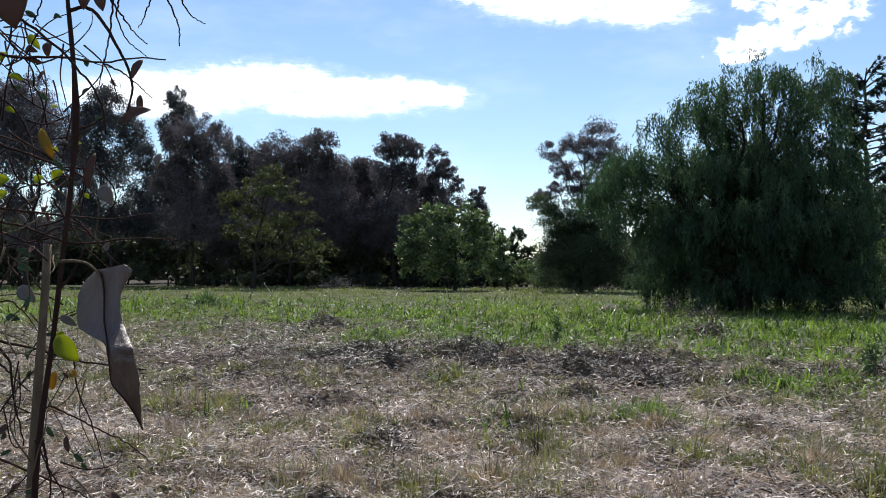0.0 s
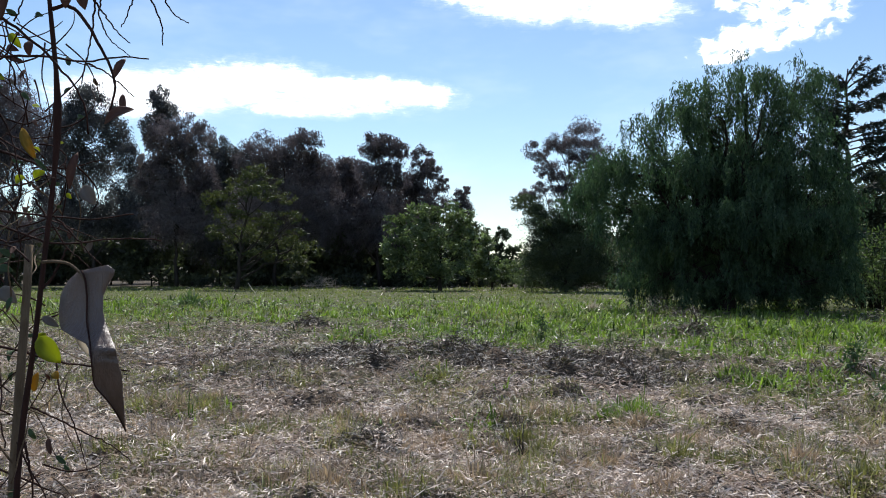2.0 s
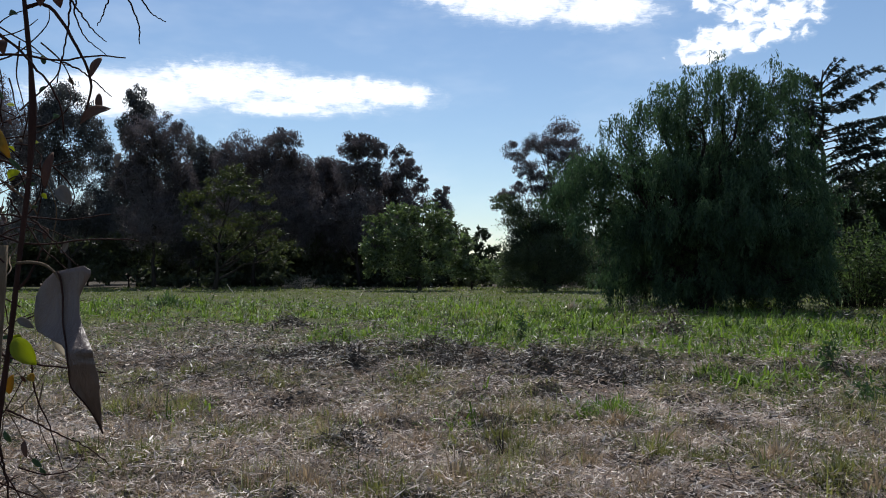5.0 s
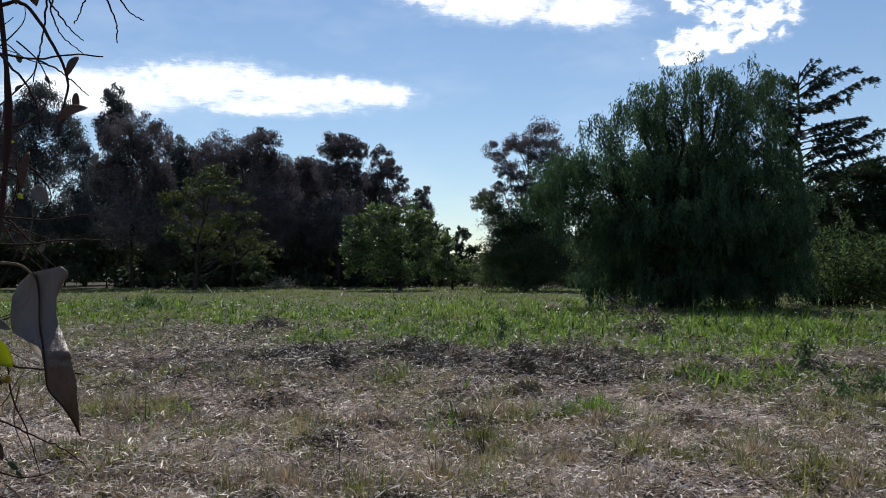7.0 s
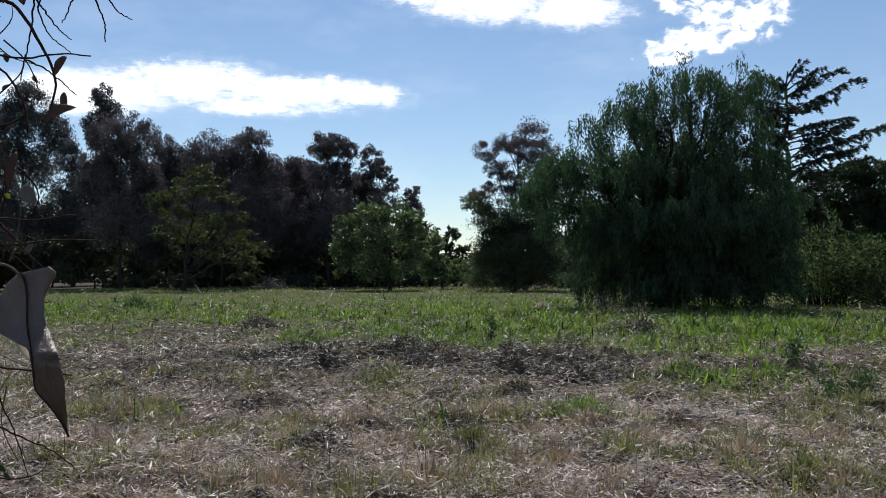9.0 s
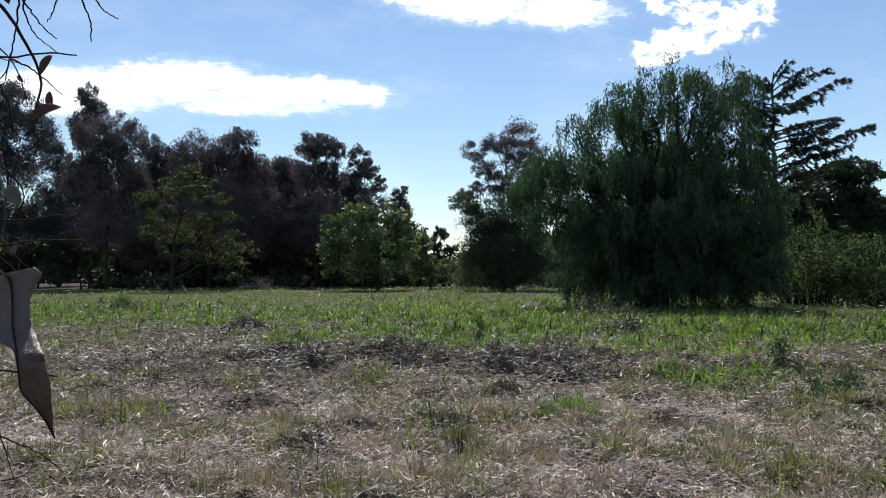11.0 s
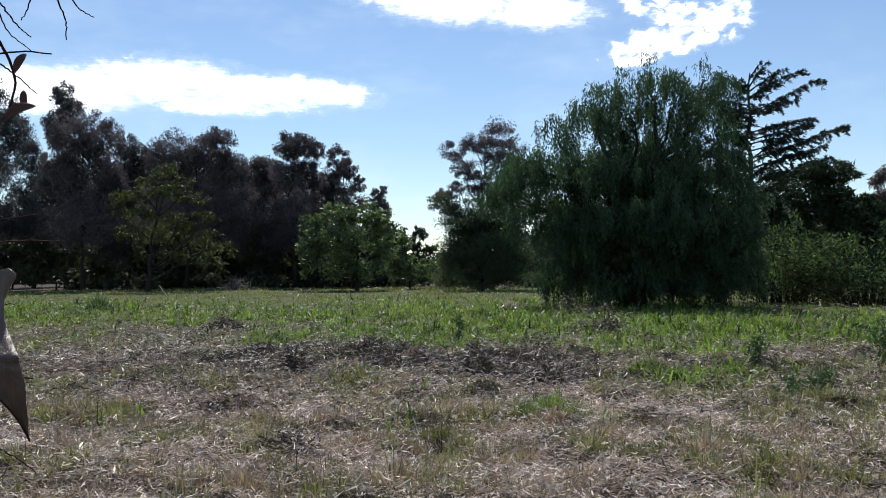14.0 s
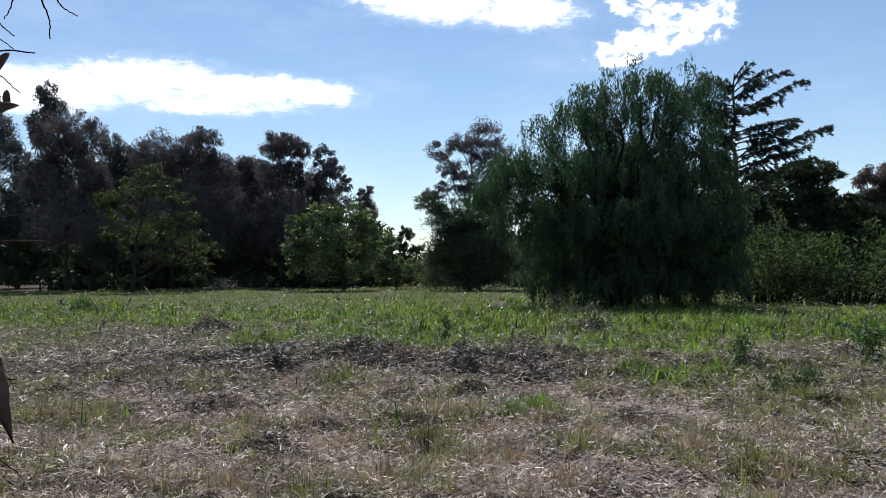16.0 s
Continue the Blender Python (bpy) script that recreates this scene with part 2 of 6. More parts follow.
MAT = {
    "ground": ground_material(),
    "straw": leaf_material("dead_straw", (0.42, 0.335, 0.28), (0.90, 0.78, 0.685), (0.9, 0.8, 0.6), 0.15, 0.5, (0.80, 0.72, 0.62), 0.35, spot=1.6, mottle=0.6),
    "hay": leaf_material("grey_hay", (0.046, 0.035, 0.028), (0.66, 0.53, 0.44), (0.9, 0.8, 0.6), 0.15, 0.5, (0.70, 0.60, 0.50), 0.3, spot=2.2, mottle=0.6),
    "dry_grass": leaf_material("dry_grass", (0.13, 0.102, 0.080), (0.54, 0.45, 0.36), (1.0, 0.85, 0.55), 0.3, 0.5, None, 0.3, spot=1.6, mottle=0.55),
    "pale_straw": leaf_material("pale_straw", (0.42, 0.36, 0.28), (0.74, 0.66, 0.54), (0.9, 0.8, 0.6), 0.15, 0.4, None, 0.5),
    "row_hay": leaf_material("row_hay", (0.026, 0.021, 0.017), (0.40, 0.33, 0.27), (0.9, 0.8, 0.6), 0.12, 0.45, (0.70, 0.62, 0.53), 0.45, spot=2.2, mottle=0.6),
    # dark dead grass, with the heaps' own shade put into its near-black colour
    "shaded_thatch": leaf_material("shaded_thatch", (0.020, 0.017, 0.014), (0.105, 0.085, 0.066), (1.0, 0.9, 0.7), 0.10, 0.5, (0.36, 0.31, 0.25), 0.35, spot=2.2, mottle=0.6),
    "olive": leaf_material("olive_grass", (0.060, 0.064, 0.028), (0.315, 0.31, 0.145), (1.15, 1.2, 0.6), 0.35, 0.45, (0.42, 0.38, 0.22), 0.3, spot=1.4, mottle=0.55),
    "lush": leaf_material("lush_grass", (0.016, 0.034, 0.010), (0.22, 0.31, 0.075), (1.2, 1.35, 0.5), 0.40, 0.5, (0.27, 0.37, 0.11), 0.15, spot=1.3, mottle=0.45),
    "turf": leaf_material("far_turf", (0.060, 0.078, 0.024), (0.235, 0.275, 0.090), (1.15, 1.25, 0.55), 0.35, 0.5, (0.34, 0.35, 0.15), 0.2, spot=0.5, mottle=0.5),
    "weed": leaf_material("dark_weed", (0.04, 0.065, 0.034), (0.12, 0.165, 0.085), (1.0, 1.3, 0.6), 0.3, 0.5),
    "gum": leaf_material("gum_leaf", (0.058, 0.052, 0.055), (0.170, 0.152, 0.158), (1.0, 0.93, 0.95), 0.3, 0.6, None, 0.12),
    "gum_blue": leaf_material("blue_gum_leaf", (0.038, 0.041, 0.044), (0.135, 0.138, 0.144), (1.0, 1.0, 0.9), 0.3, 0.45),
    "mauve": leaf_material("mauve_gum_leaf", (0.05, 0.047, 0.053), (0.175, 0.158, 0.17), (1.05, 1.0, 1.0), 0.35, 0.5),
    "russet": leaf_material("russet_leaf", (0.06, 0.047, 0.045), (0.18, 0.14, 0.132), (1.2, 1.0, 0.85), 0.25, 0.5),
    # locust and broad leaf: the lightest tone paints sunlit sparkle onto some leaves
    "locust": leaf_material("locust_leaf", (0.032, 0.042, 0.022), (0.092, 0.106, 0.048), (1.2, 1.3, 0.6), 0.30, 0.55, (0.165, 0.16, 0.066), 0.15, spot=0.8, mottle=0.45),
    "broad": leaf_material("broad_leaf", (0.034, 0.050, 0.025), (0.18, 0.225, 0.115), (1.15, 1.3, 0.7), 0.34, 0.45, (0.30, 0.36, 0.21), 0.3, spot=0.8, mottle=0.5),
    "shade": leaf_material("shade_leaf", (0.034, 0.040, 0.032), (0.092, 0.102, 0.068), (1.2, 1.4, 0.7), 0.3, 0.5),
    "dim": leaf_material("dull_leaf", (0.026, 0.036, 0.026), (0.105, 0.128, 0.082), (1.2, 1.4, 0.7), 0.34, 0.5),
    # pepper leaf: the last, lightest tone is a highlight put into the colour
    "willow": leaf_material("pepper_leaf", (0.020, 0.038, 0.027), (0.092, 0.138, 0.082), (1.15, 1.4, 0.85), 0.38, 0.55, (0.13, 0.18, 0.11), 0.12, spot=0.9, mottle=0.4),
    "pine": leaf_material("pine_needle", (0.018, 0.03, 0.016), (0.05, 0.068, 0.036), (1.0, 1.2, 0.6), 0.15, 0.5),
    "cedar": leaf_material("cedar_needle", (0.016, 0.025, 0.021), (0.045, 0.058, 0.046), (1.0, 1.1, 0.7), 0.10, 0.5),
    "shrub": leaf_material("shrub_leaf", (0.016, 0.024, 0.014), (0.122, 0.158, 0.080), (1.15, 1.4, 0.7), 0.36, 0.6, (0.23, 0.28, 0.14), spot=1.1, mottle=0.5),
    "teal": bark_material("faded_teal_paint", (0.05, 0.20, 0.19), (0.12, 0.36, 0.34), 3),
    "bark": bark_material("dark_bark", (0.016, 0.013, 0.011), (0.056, 0.046, 0.039), 6),
    "grey_bark": bark_material("grey_bark", (0.05, 0.042, 0.036), (0.20, 0.175, 0.15), 4),
    "pale_bark": bark_material("pale_bark", (0.14, 0.12, 0.10), (0.38, 0.34, 0.29), 4),
    "red_stem": bark_material("red_brown_stem", (0.016, 0.008, 0.007), (0.062, 0.028, 0.021), 120),
    "cane": bark_material("weathered_cane", (0.08, 0.054, 0.034), (0.22, 0.16, 0.105), 160),
    "dead_leaf": bark_material("dead_leaf", (0.050, 0.030, 0.023), (0.165, 0.105, 0.080), 60, 0.7, 0.42),
    "dry_brown": leaf_material("dry_brown_leaf", (0.07, 0.035, 0.028), (0.20, 0.12, 0.09), (1.2, 0.9, 0.7), 0.3, 0.5),
    "fresh": leaf_material("fresh_leaf", (0.24, 0.27, 0.04), (0.42, 0.45, 0.07), (1.3, 1.3, 0.5), 0.7, 0.4),
    "yellow": leaf_material("yellowing_leaf", (0.26, 0.20, 0.04), (0.36, 0.25, 0.06), (1.4, 1.2, 0.4), 0.5, 0.45),
    # thin leaf edge, sunlight put into its pale colour
    "sunlit_pale": leaf_material("sunlit_pale_leaf", (0.52, 0.48, 0.42), (0.72, 0.68, 0.61), (1.0, 0.97, 0.92), 0.75, 0.5),
    "grey_leaf": leaf_material("grey_dry_leaf", (0.16, 0.135, 0.115), (0.26, 0.23, 0.2), (1.0, 0.9, 0.8), 0.3, 0.5),
}


# ---- mesh helpers ----
RNG = np.random.default_rng(7)


def tri_mesh(name, verts, tris):
    """A mesh of triangles from arrays."""
    me = bpy.data.meshes.new(name)
    verts, tris = np.asarray(verts, np.float32), np.asarray(tris, np.int32)
    me.vertices.add(len(verts))
    me.vertices.foreach_set("co", verts.ravel())
    me.loops.add(tris.size)
    me.loops.foreach_set("vertex_index", tris.ravel())
    me.polygons.add(len(tris))
    me.polygons.foreach_set("loop_start", np.arange(0, tris.size, 3, dtype=np.int32))
    me.update(calc_edges=True)
    return me


def piece(name, me, material, parent=None, label=""):
    ob = new(name, me)
    if not me.materials:
        me.materials.append(MAT[material])
    if parent:
        ob.parent = parent
    return tagged(ob, label) if label else ob


def part(name, bm, material, parent, label=""):
    me = bpy.data.meshes.new(name)
    bm.to_mesh(me)
    bm.free()
    for p in me.polygons:
        p.use_smooth = True
    return piece(name, me, material, parent, label)


def unit(v):
    return v / np.maximum(np.linalg.norm(v, axis=-1, keepdims=True), 1e-9)


def leaf_tris(at, along, length, width, rng):
    """One triangle per leaf."""
    n = len(at)
    side = unit(np.cross(along, unit(rng.normal(size=(n, 3)))))
    tip, half = at + along * length[:, None], side * (width / 2)[:, None]
    v = np.stack([at - half, at + half, tip], 1).reshape(-1, 3)
    return v, np.arange(3 * n).reshape(n, 3)


def leaf_kites(at, along, length, width, rng):
    """A folded kite per leaf: two triangles."""
    n = len(at)
    side = unit(np.cross(along, unit(rng.normal(size=(n, 3)))))
    up = np.cross(side, along)
    mid = at + along * (length * 0.45)[:, None] + up * (width * 0.15)[:, None]
    half, tip = side * (width / 2)[:, None], at + along * length[:, None]
    v = np.stack([at, mid - half, tip, mid + half], 1).reshape(-1, 3)
    k = np.arange(n)[:, None] * 4
    return v, np.concatenate([k + np.array([[0, 1, 2]]), k + np.array([[0, 2, 3]])])


def blades(at, length, width, lean, bend, rng, heading=None):
    """Bent grass blades of three triangles."""
    n = len(at)
    a = rng.uniform(0, 2 * np.pi, n) if heading is None else heading
    out = np.stack([np.cos(a), np.sin(a), np.zeros(n)], 1)
    b = a + np.pi / 2 + rng.normal(0, 0.5, n)
    side = np.stack([np.cos(b), np.sin(b), np.zeros(n)], 1) * (width / 2)[:, None]
    up = np.array([[0, 0, 1.0]])
    mid = at + (out * np.sin(lean)[:, None] + up * np.cos(lean)[:, None]) * (length * 0.55)[:, None]
    t2 = lean + bend
    tip = mid + (out * np.sin(t2)[:, None] + up * np.cos(t2)[:, None]) * (length * 0.45)[:, None]
    v = np.stack([at - side, at + side, mid - side * 0.75, mid + side * 0.75, tip], 1).reshape(-1, 3)
    k = np.arange(n)[:, None] * 5
    return v, np.concatenate([k + np.array([[0, 1, 3]]), k + np.array([[0, 3, 2]]), k + np.array([[2, 3, 4]])])


def tube(points, radii, sides=6):
    """A tapered tube along a line, closed at both ends."""
    p, r = np.asarray(points, float), np.asarray(radii, float)
    n = len(p)
    d = unit(np.gradient(p, axis=0))
    ref = np.array([1.0, 0, 0]) if abs(d[:, 0]).mean() < 0.7 else np.array([0, 1.0, 0])
    s = unit(np.cross(d, ref))
    w = np.cross(d, s)
    a = np.arange(sides) * 2 * np.pi / sides
    v = p[:, None] + r[:, None, None] * (np.cos(a)[None, :, None] * s[:, None] + np.sin(a)[None, :, None] * w[:, None])
    v = np.concatenate([v.reshape(-1, 3), p[:1], p[-1:]])
    i, j = np.meshgrid(np.arange(n - 1), np.arange(sides), indexing="ij")
    q = np.stack([i * sides + j, i * sides + (j + 1) % sides, (i + 1) * sides + (j + 1) % sides, (i + 1) * sides + j], -1).reshape(-1, 4)
    k = np.arange(sides)
    caps = np.concatenate([np.stack([(k + 1) % sides, k, np.full(sides, n * sides)], 1),
                           np.stack([(n - 1) * sides + k, (n - 1) * sides + (k + 1) % sides, np.full(sides, n * sides + 1)], 1)])
    return v, np.concatenate([q[:, [0, 1, 2]], q[:, [0, 2, 3]], caps])


def joined(pieces):
    vs, ts, k = [], [], 0
    for v, t in pieces:
        vs.append(v)
        ts.append(t + k)
        k += len(v)
    return np.concatenate(vs), np.concatenate(ts)


def smooth_shade(ob):
    for p in ob.data.polygons:
        p.use_smooth = True
    return ob


def bowed(a, b, rng, sag=0.1, n=7):
    """A crooked line from a to b."""
    a, b = np.asarray(a, float), np.asarray(b, float)
    s = np.linspace(0, 1, n)[:, None]
    size = np.linalg.norm(b - a)
    off = rng.normal(0, sag * size, 3)
    wig = rng.normal(0, 0.022 * size, (n, 3)) * np.sin(s * np.pi)
    return a + (b - a) * s + off * np.sin(s * np.pi) + wig


# ---- the field ----
def lattice(x, y, seed):
    h = np.sin(x * 127.1 + y * 311.7 + seed * 74.7) * 43758.5453
    return h - np.floor(h)


def soft_noise(x, y, size, seed=0):
    x, y = np.asarray(x, float) / size, np.asarray(y, float) / size
    i, j = np.floor(x), np.floor(y)
    u, v = x - i, y - j
    u, v = u * u * (3 - 2 * u), v * v * (3 - 2 * v)
    a = lattice(i, j, seed) * (1 - u) + lattice(i + 1, j, seed) * u
    b = lattice(i, j + 1, seed) * (1 - u) + lattice(i + 1, j + 1, seed) * u
    return a * (1 - v) + b * v


def bump_at(x, y, x0, y0, sx, sy, high, turn=0.0):
    c, s = math.cos(turn), math.sin(turn)
    u, v = ((x - x0) * c + (y - y0) * s) / sx, ((y - y0) * c - (x - x0) * s) / sy
    return high * np.exp(-u * u - v * v)


# raked heaps and clods: x, y, half length, half width, height, turn
HEAPS = [
    (-0.44, 6.75, 0.26, 0.15, 0.09, 0.0), (2.31, 9.9, 0.22, 0.2, 0.15, 0.2), (-1.5, 14.2, 0.5, 0.3, 0.16, -0.1),
    (-0.74, 12.2, 0.18, 0.2, 0.17, 0.0), (-2.79, 20.8, 0.42, 0.4, 0.17, 0.0), (2.71, 7.68, 0.22, 0.15, 0.11, -0.4),
    (5.83, 18.9, 0.3, 0.4, 0.2, 0.0), (0.3, 14.1, 0.9, 0.22, 0.26, -0.5), (2.4, 12.3, 0.9, 0.2, 0.22, -0.4), (1.5, 11.0, 0.8, 0.18, 0.18, -0.3), (0.5, 12.3, 0.4, 0.18, 0.16, -0.3),
    (3.6, 10.0, 1.2, 0.15, 0.11, -0.35), (-3.2, 12.6, 1.5, 0.2, 0.1, 0.1), (5.3, 11.4, 0.5, 0.25, 0.11, 0.1), (7.1, 26.0, 1.2, 0.4, 0.18, -0.1),
]
HEAP_RNG = np.random.default_rng(3)
for _ in range(150):
    r, a = HEAP_RNG.uniform(5, 23), radians(HEAP_RNG.uniform(-30, 38))
    HEAPS.append((r * math.sin(a), r * math.cos(a), HEAP_RNG.uniform(0.1, 0.4) * (r / 12) ** 0.5, HEAP_RNG.uniform(0.07, 0.18) * (r / 12) ** 0.5, HEAP_RNG.uniform(0.04, 0.12), HEAP_RNG.normal(0, 0.4)))
for _ in range(90):
    r, a = HEAP_RNG.uniform(9.2, 15.5), radians(HEAP_RNG.uniform(-20, 34))
    HEAPS.append((r * math.sin(a), r * math.cos(a), HEAP_RNG.uniform(0.15, 0.5), HEAP_RNG.uniform(0.1, 0.17), HEAP_RNG.uniform(0.06, 0.14), HEAP_RNG.normal(-0.2, 0.35)))


def ground_z(x, y):
    x, y = np.asarray(x, float), np.asarray(y, float)
    r = np.hypot(x, y)
    near = np.clip(1.6 - r / 45.0, 0.0, 1.0)
    z = 0.07 * (soft_noise(x, y, 2.3, 1) - 0.5) + 0.12 * (soft_noise(x, y, 0.9, 2) - 0.5) + 0.10 * (soft_noise(x, y, 0.33, 3) - 0.5) + 0.035 * (np.abs(soft_noise(x, y, 0.16, 5) - 0.5) * 2 - 0.5)
    z = z * near + 0.16 * (soft_noise(x, y, 14.0, 4) - 0.5) * np.clip(r / 20.0, 0, 1) * np.clip(2.2 - r / 70.0, 0, 1)
    for h in HEAPS:
        z = z + bump_at(x, y, *h[:4], h[4], h[5])
    return z


def make_ground():
    rings = np.concatenate([np.linspace(0.0, 3.2, 9)[1:], np.geomspace(3.4, 24, 160), np.geomspace(24.2, 70, 44), np.geomspace(72, 4000, 30)])
    turn = np.concatenate([np.linspace(-34, 42, 300), np.linspace(44, 324, 82)[1:-1]])
    a = np.radians(turn)
    x, y = np.sin(a)[None] * rings[:, None], np.cos(a)[None] * rings[:, None]
    v = np.concatenate([np.stack([x, y, ground_z(x, y)], -1).reshape(-1, 3), [[0, 0, float(ground_z(0, 0))]]])
    n, m = len(rings), len(a)
    i, j = np.meshgrid(np.arange(n - 1), np.arange(m), indexing="ij")
    q = np.stack([i * m + j, (i + 1) * m + j, (i + 1) * m + (j + 1) % m, i * m + (j + 1) % m], -1).reshape(-1, 4)
    k = np.arange(m)
    hub = np.stack([(k + 1) % m, k, np.full(m, n * m)], 1)
    t = np.concatenate([q[:, [0, 2, 1]], q[:, [0, 3, 2]], hub])
    ob = piece("ground", tri_mesh("ground", v, t), "ground")
    smooth_shade(ob)
    return tagged(ob, "mown field of dry grass, thatch and bare soil", "ground", kind="structure")


make_ground()


def scatter(n, r0, r1, rng, a0=-29.0, a1=37.0, power=1.0):
    """Places in the fan of ground before the standpoint, denser near by."""
    u = rng.uniform(0, 1, n)
    e = 2.0 - power
    r = (r0 ** e + (r1 ** e - r0 ** e) * u) ** (1 / e) if abs(e) > 1e-6 else r0 * (r1 / r0) ** u
    a = np.radians(rng.uniform(a0, a1, n))
    return r * np.sin(a), r * np.cos(a)


# patches: x, y, half width, half depth, amount
LUSH = [
    (-11.2, 35.0, 3.4, 5.0, 0.8), (0.4, 32.0, 8.0, 6.0, 0.45), (1.4, 18.3, 2.4, 3.0, 1.0), (-1.4, 17.5, 0.8, 1.3, 0.8), (5.3, 14.5, 1.0, 1.5, 1.0),
    (7.0, 24.0, 1.6, 2.6, 0.7), (9.1, 18.8, 1.6, 3.6, 1.0), (7.4, 17.8, 1.3, 2.4, 0.9), (4.5, 10.4, 1.0, 0.9, 0.75), (1.95, 7.9, 0.19, 0.3, 0.9),
    (0.2, 10.95, 0.3, 0.42, 0.7), (10.9, 17.6, 1.8, 3.6, 1.0), (10.4, 15.2, 1.0, 1.8, 0.9), (3.7, 20.6, 1.6, 3.4, 0.9),
]
OLIVE = [
    (-1.45, 7.4, 0.32, 0.55, 0.8), (2.97, 6.7, 0.36, 0.4, 0.9), (-2.6, 8.86, 0.5, 0.5, 0.6), (-5.6, 16.6, 1.8, 2.8, 0.6), (0.5, 8.8, 0.5, 0.32, 0.7),
    (-0.7, 6.7, 0.2, 0.25, 0.4), (3.0, 5.8, 0.2, 0.32, 0.9), (5.1, 8.2, 0.6, 0.8, 0.7), (0.46, 5.9, 0.31, 0.28, 0.5), (-8.5, 24.6, 2.2, 5.0, 0.5),
    (0.2, 5.85, 0.23, 0.25, 0.5), (3.3, 5.4, 0.25, 0.35, 0.8), (4.24, 9.6, 0.6, 0.7, 0.6), (1.3, 9.2, 0.6, 0.4, 0.5), (-3.6, 10.6, 0.9, 0.8, 0.5),
]
BROWN = [
    (-1.54, 5.8, 0.5, 0.32, 1.0), (-2.2, 7.35, 0.6, 0.42, 0.8), (1.14, 8.0, 0.4, 0.4, 0.8), (-1.2, 8.2, 0.7, 0.5, 0.6), (2.5, 8.4, 0.5, 0.22, 0.5),
    (1.18, 6.8, 0.34, 0.42, 0.8), (2.1, 6.8, 0.34, 0.4, 0.8), (0.07, 5.7, 0.45, 0.28, 0.9), (1.14, 5.86, 0.26, 0.26, 0.9), (-2.2, 9.2, 0.6, 0.6, 0.5), (4.65, 7.3, 0.3, 0.4, 0.6),
]
PALE = [
    (2.0, 9.0, 0.35, 0.22, 1.0), (2.3, 8.55, 0.35, 0.2, 1.0), (2.65, 8.15, 0.35, 0.2, 1.0), (2.98, 7.75, 0.4, 0.2, 1.0), (3.45, 7.4, 0.4, 0.26, 0.8), (-0.5, 8.4, 0.26, 0.28, 0.8), (1.46, 5.64, 0.36, 0.22, 0.8),
    (-2.96, 7.2, 0.5, 0.36, 0.7), (-0.28, 7.0, 0.3, 0.15, 0.9), (2.65, 6.8, 0.27, 0.16, 0.8), (-1.36, 6.3, 0.5, 0.2, 0.6), (0.0, 6.5, 0.4, 0.2, 0.7),
    (3.6, 8.2, 0.4, 0.15, 0.9), (3.8, 6.9, 0.6, 0.15, 0.9), (2.04, 5.4, 0.32, 0.24, 0.9), (-1.1, 6.95, 0.45, 0.2, 0.6), (2.2, 10.4, 0.9, 0.16, 0.7),
]
HAY = [
    (-1.9, 12.9, 1.9, 1.8, 0.8), (1.8, 12.6, 1.3, 0.9, 1.0), (2.5, 11.1, 1.0, 0.8, 1.0), (0.24, 13.4, 0.9, 0.9, 1.0), (-3.2, 16.2, 1.0, 1.2, 0.6),
    (-0.3, 15.0, 0.4, 0.7, 0.7), (-3.9, 13.2, 0.9, 1.3, 0.5), (7.1, 26.0, 1.0, 1.2, 0.8), (-2.8, 20.8, 0.5, 0.9, 0.8), (5.8, 18.9, 0.35, 1.0, 1.0), (5.3, 11.4, 0.6, 0.35, 0.8),
]


def patch(x, y, spots):
    """How far a place lies within ragged-edged patches."""
    size = 0.05 * np.hypot(x, y)
    u = x + 0.9 * size * (soft_noise(x, y, 0.35, 81) + soft_noise(x, y, 0.9, 82) - 1.0)
    v = y + 2.2 * size * (soft_noise(x, y, 0.35, 83) + soft_noise(x, y, 0.9, 84) - 1.0)
    g = np.zeros_like(u)
    for x0, y0, sx, sy, much in spots:
        g = g + much * np.exp(-(((u - x0) / sx) ** 2 + ((v - y0) / sy) ** 2) ** 1.5)
    return g


def speckle(x, y, a, b, seed):
    return 0.6 * soft_noise(x, y, a, seed) + 0.4 * soft_noise(x, y, b, seed + 1)


def lushness(x, y):
    """Tall bright grass, from the middle of the field outward."""
    r, side = np.hypot(x, y), np.degrees(np.arctan2(x, y))
    start = 14.6 + 0.32 * np.clip(-(side + 1.0), 0, 20) - 0.09 * np.clip(side - 8.0, 0, 20)
    g = (0.10 + 0.16 * np.clip((side + 3.0) / 6.0, 0, 1) + 0.2 * np.clip((r - 24.0) / 6.0, 0, 1)) * np.clip((r - start) / 3.0, 0, 1)
    g = g + patch(x, y, LUSH) - 0.9 * patch(x, y, HAY)
    # grass left out far right, so bare dark soil stands in for shade
    g = g - 0.9 * np.clip((r - 35.5) / 2.0, 0, 1) * np.clip((side - 24.0) / 3.0, 0, 1)
    return np.clip(g + 1.1 * (speckle(x, y, 1.1, 0.45, 11) - 0.52) * np.clip(r / 14.0, 0.3, 1.0), 0, 1)


def oliveness(x, y):
    r = np.hypot(x, y)
    g = 0.22 + 0.26 * np.clip((r - 7.5) / 5.0, 0, 1) + 0.18 * np.clip((np.degrees(np.arctan2(x, y)) + 1.0) / 10.0, 0, 1) + patch(x, y, OLIVE) + 0.5 * patch(x, y, LUSH) - 0.5 * patch(x, y, HAY) - 1.1 * patch(x, y, PALE)
    return np.clip(g + 1.3 * (speckle(x, y, 0.8, 0.33, 15) - 0.55), 0, 1)


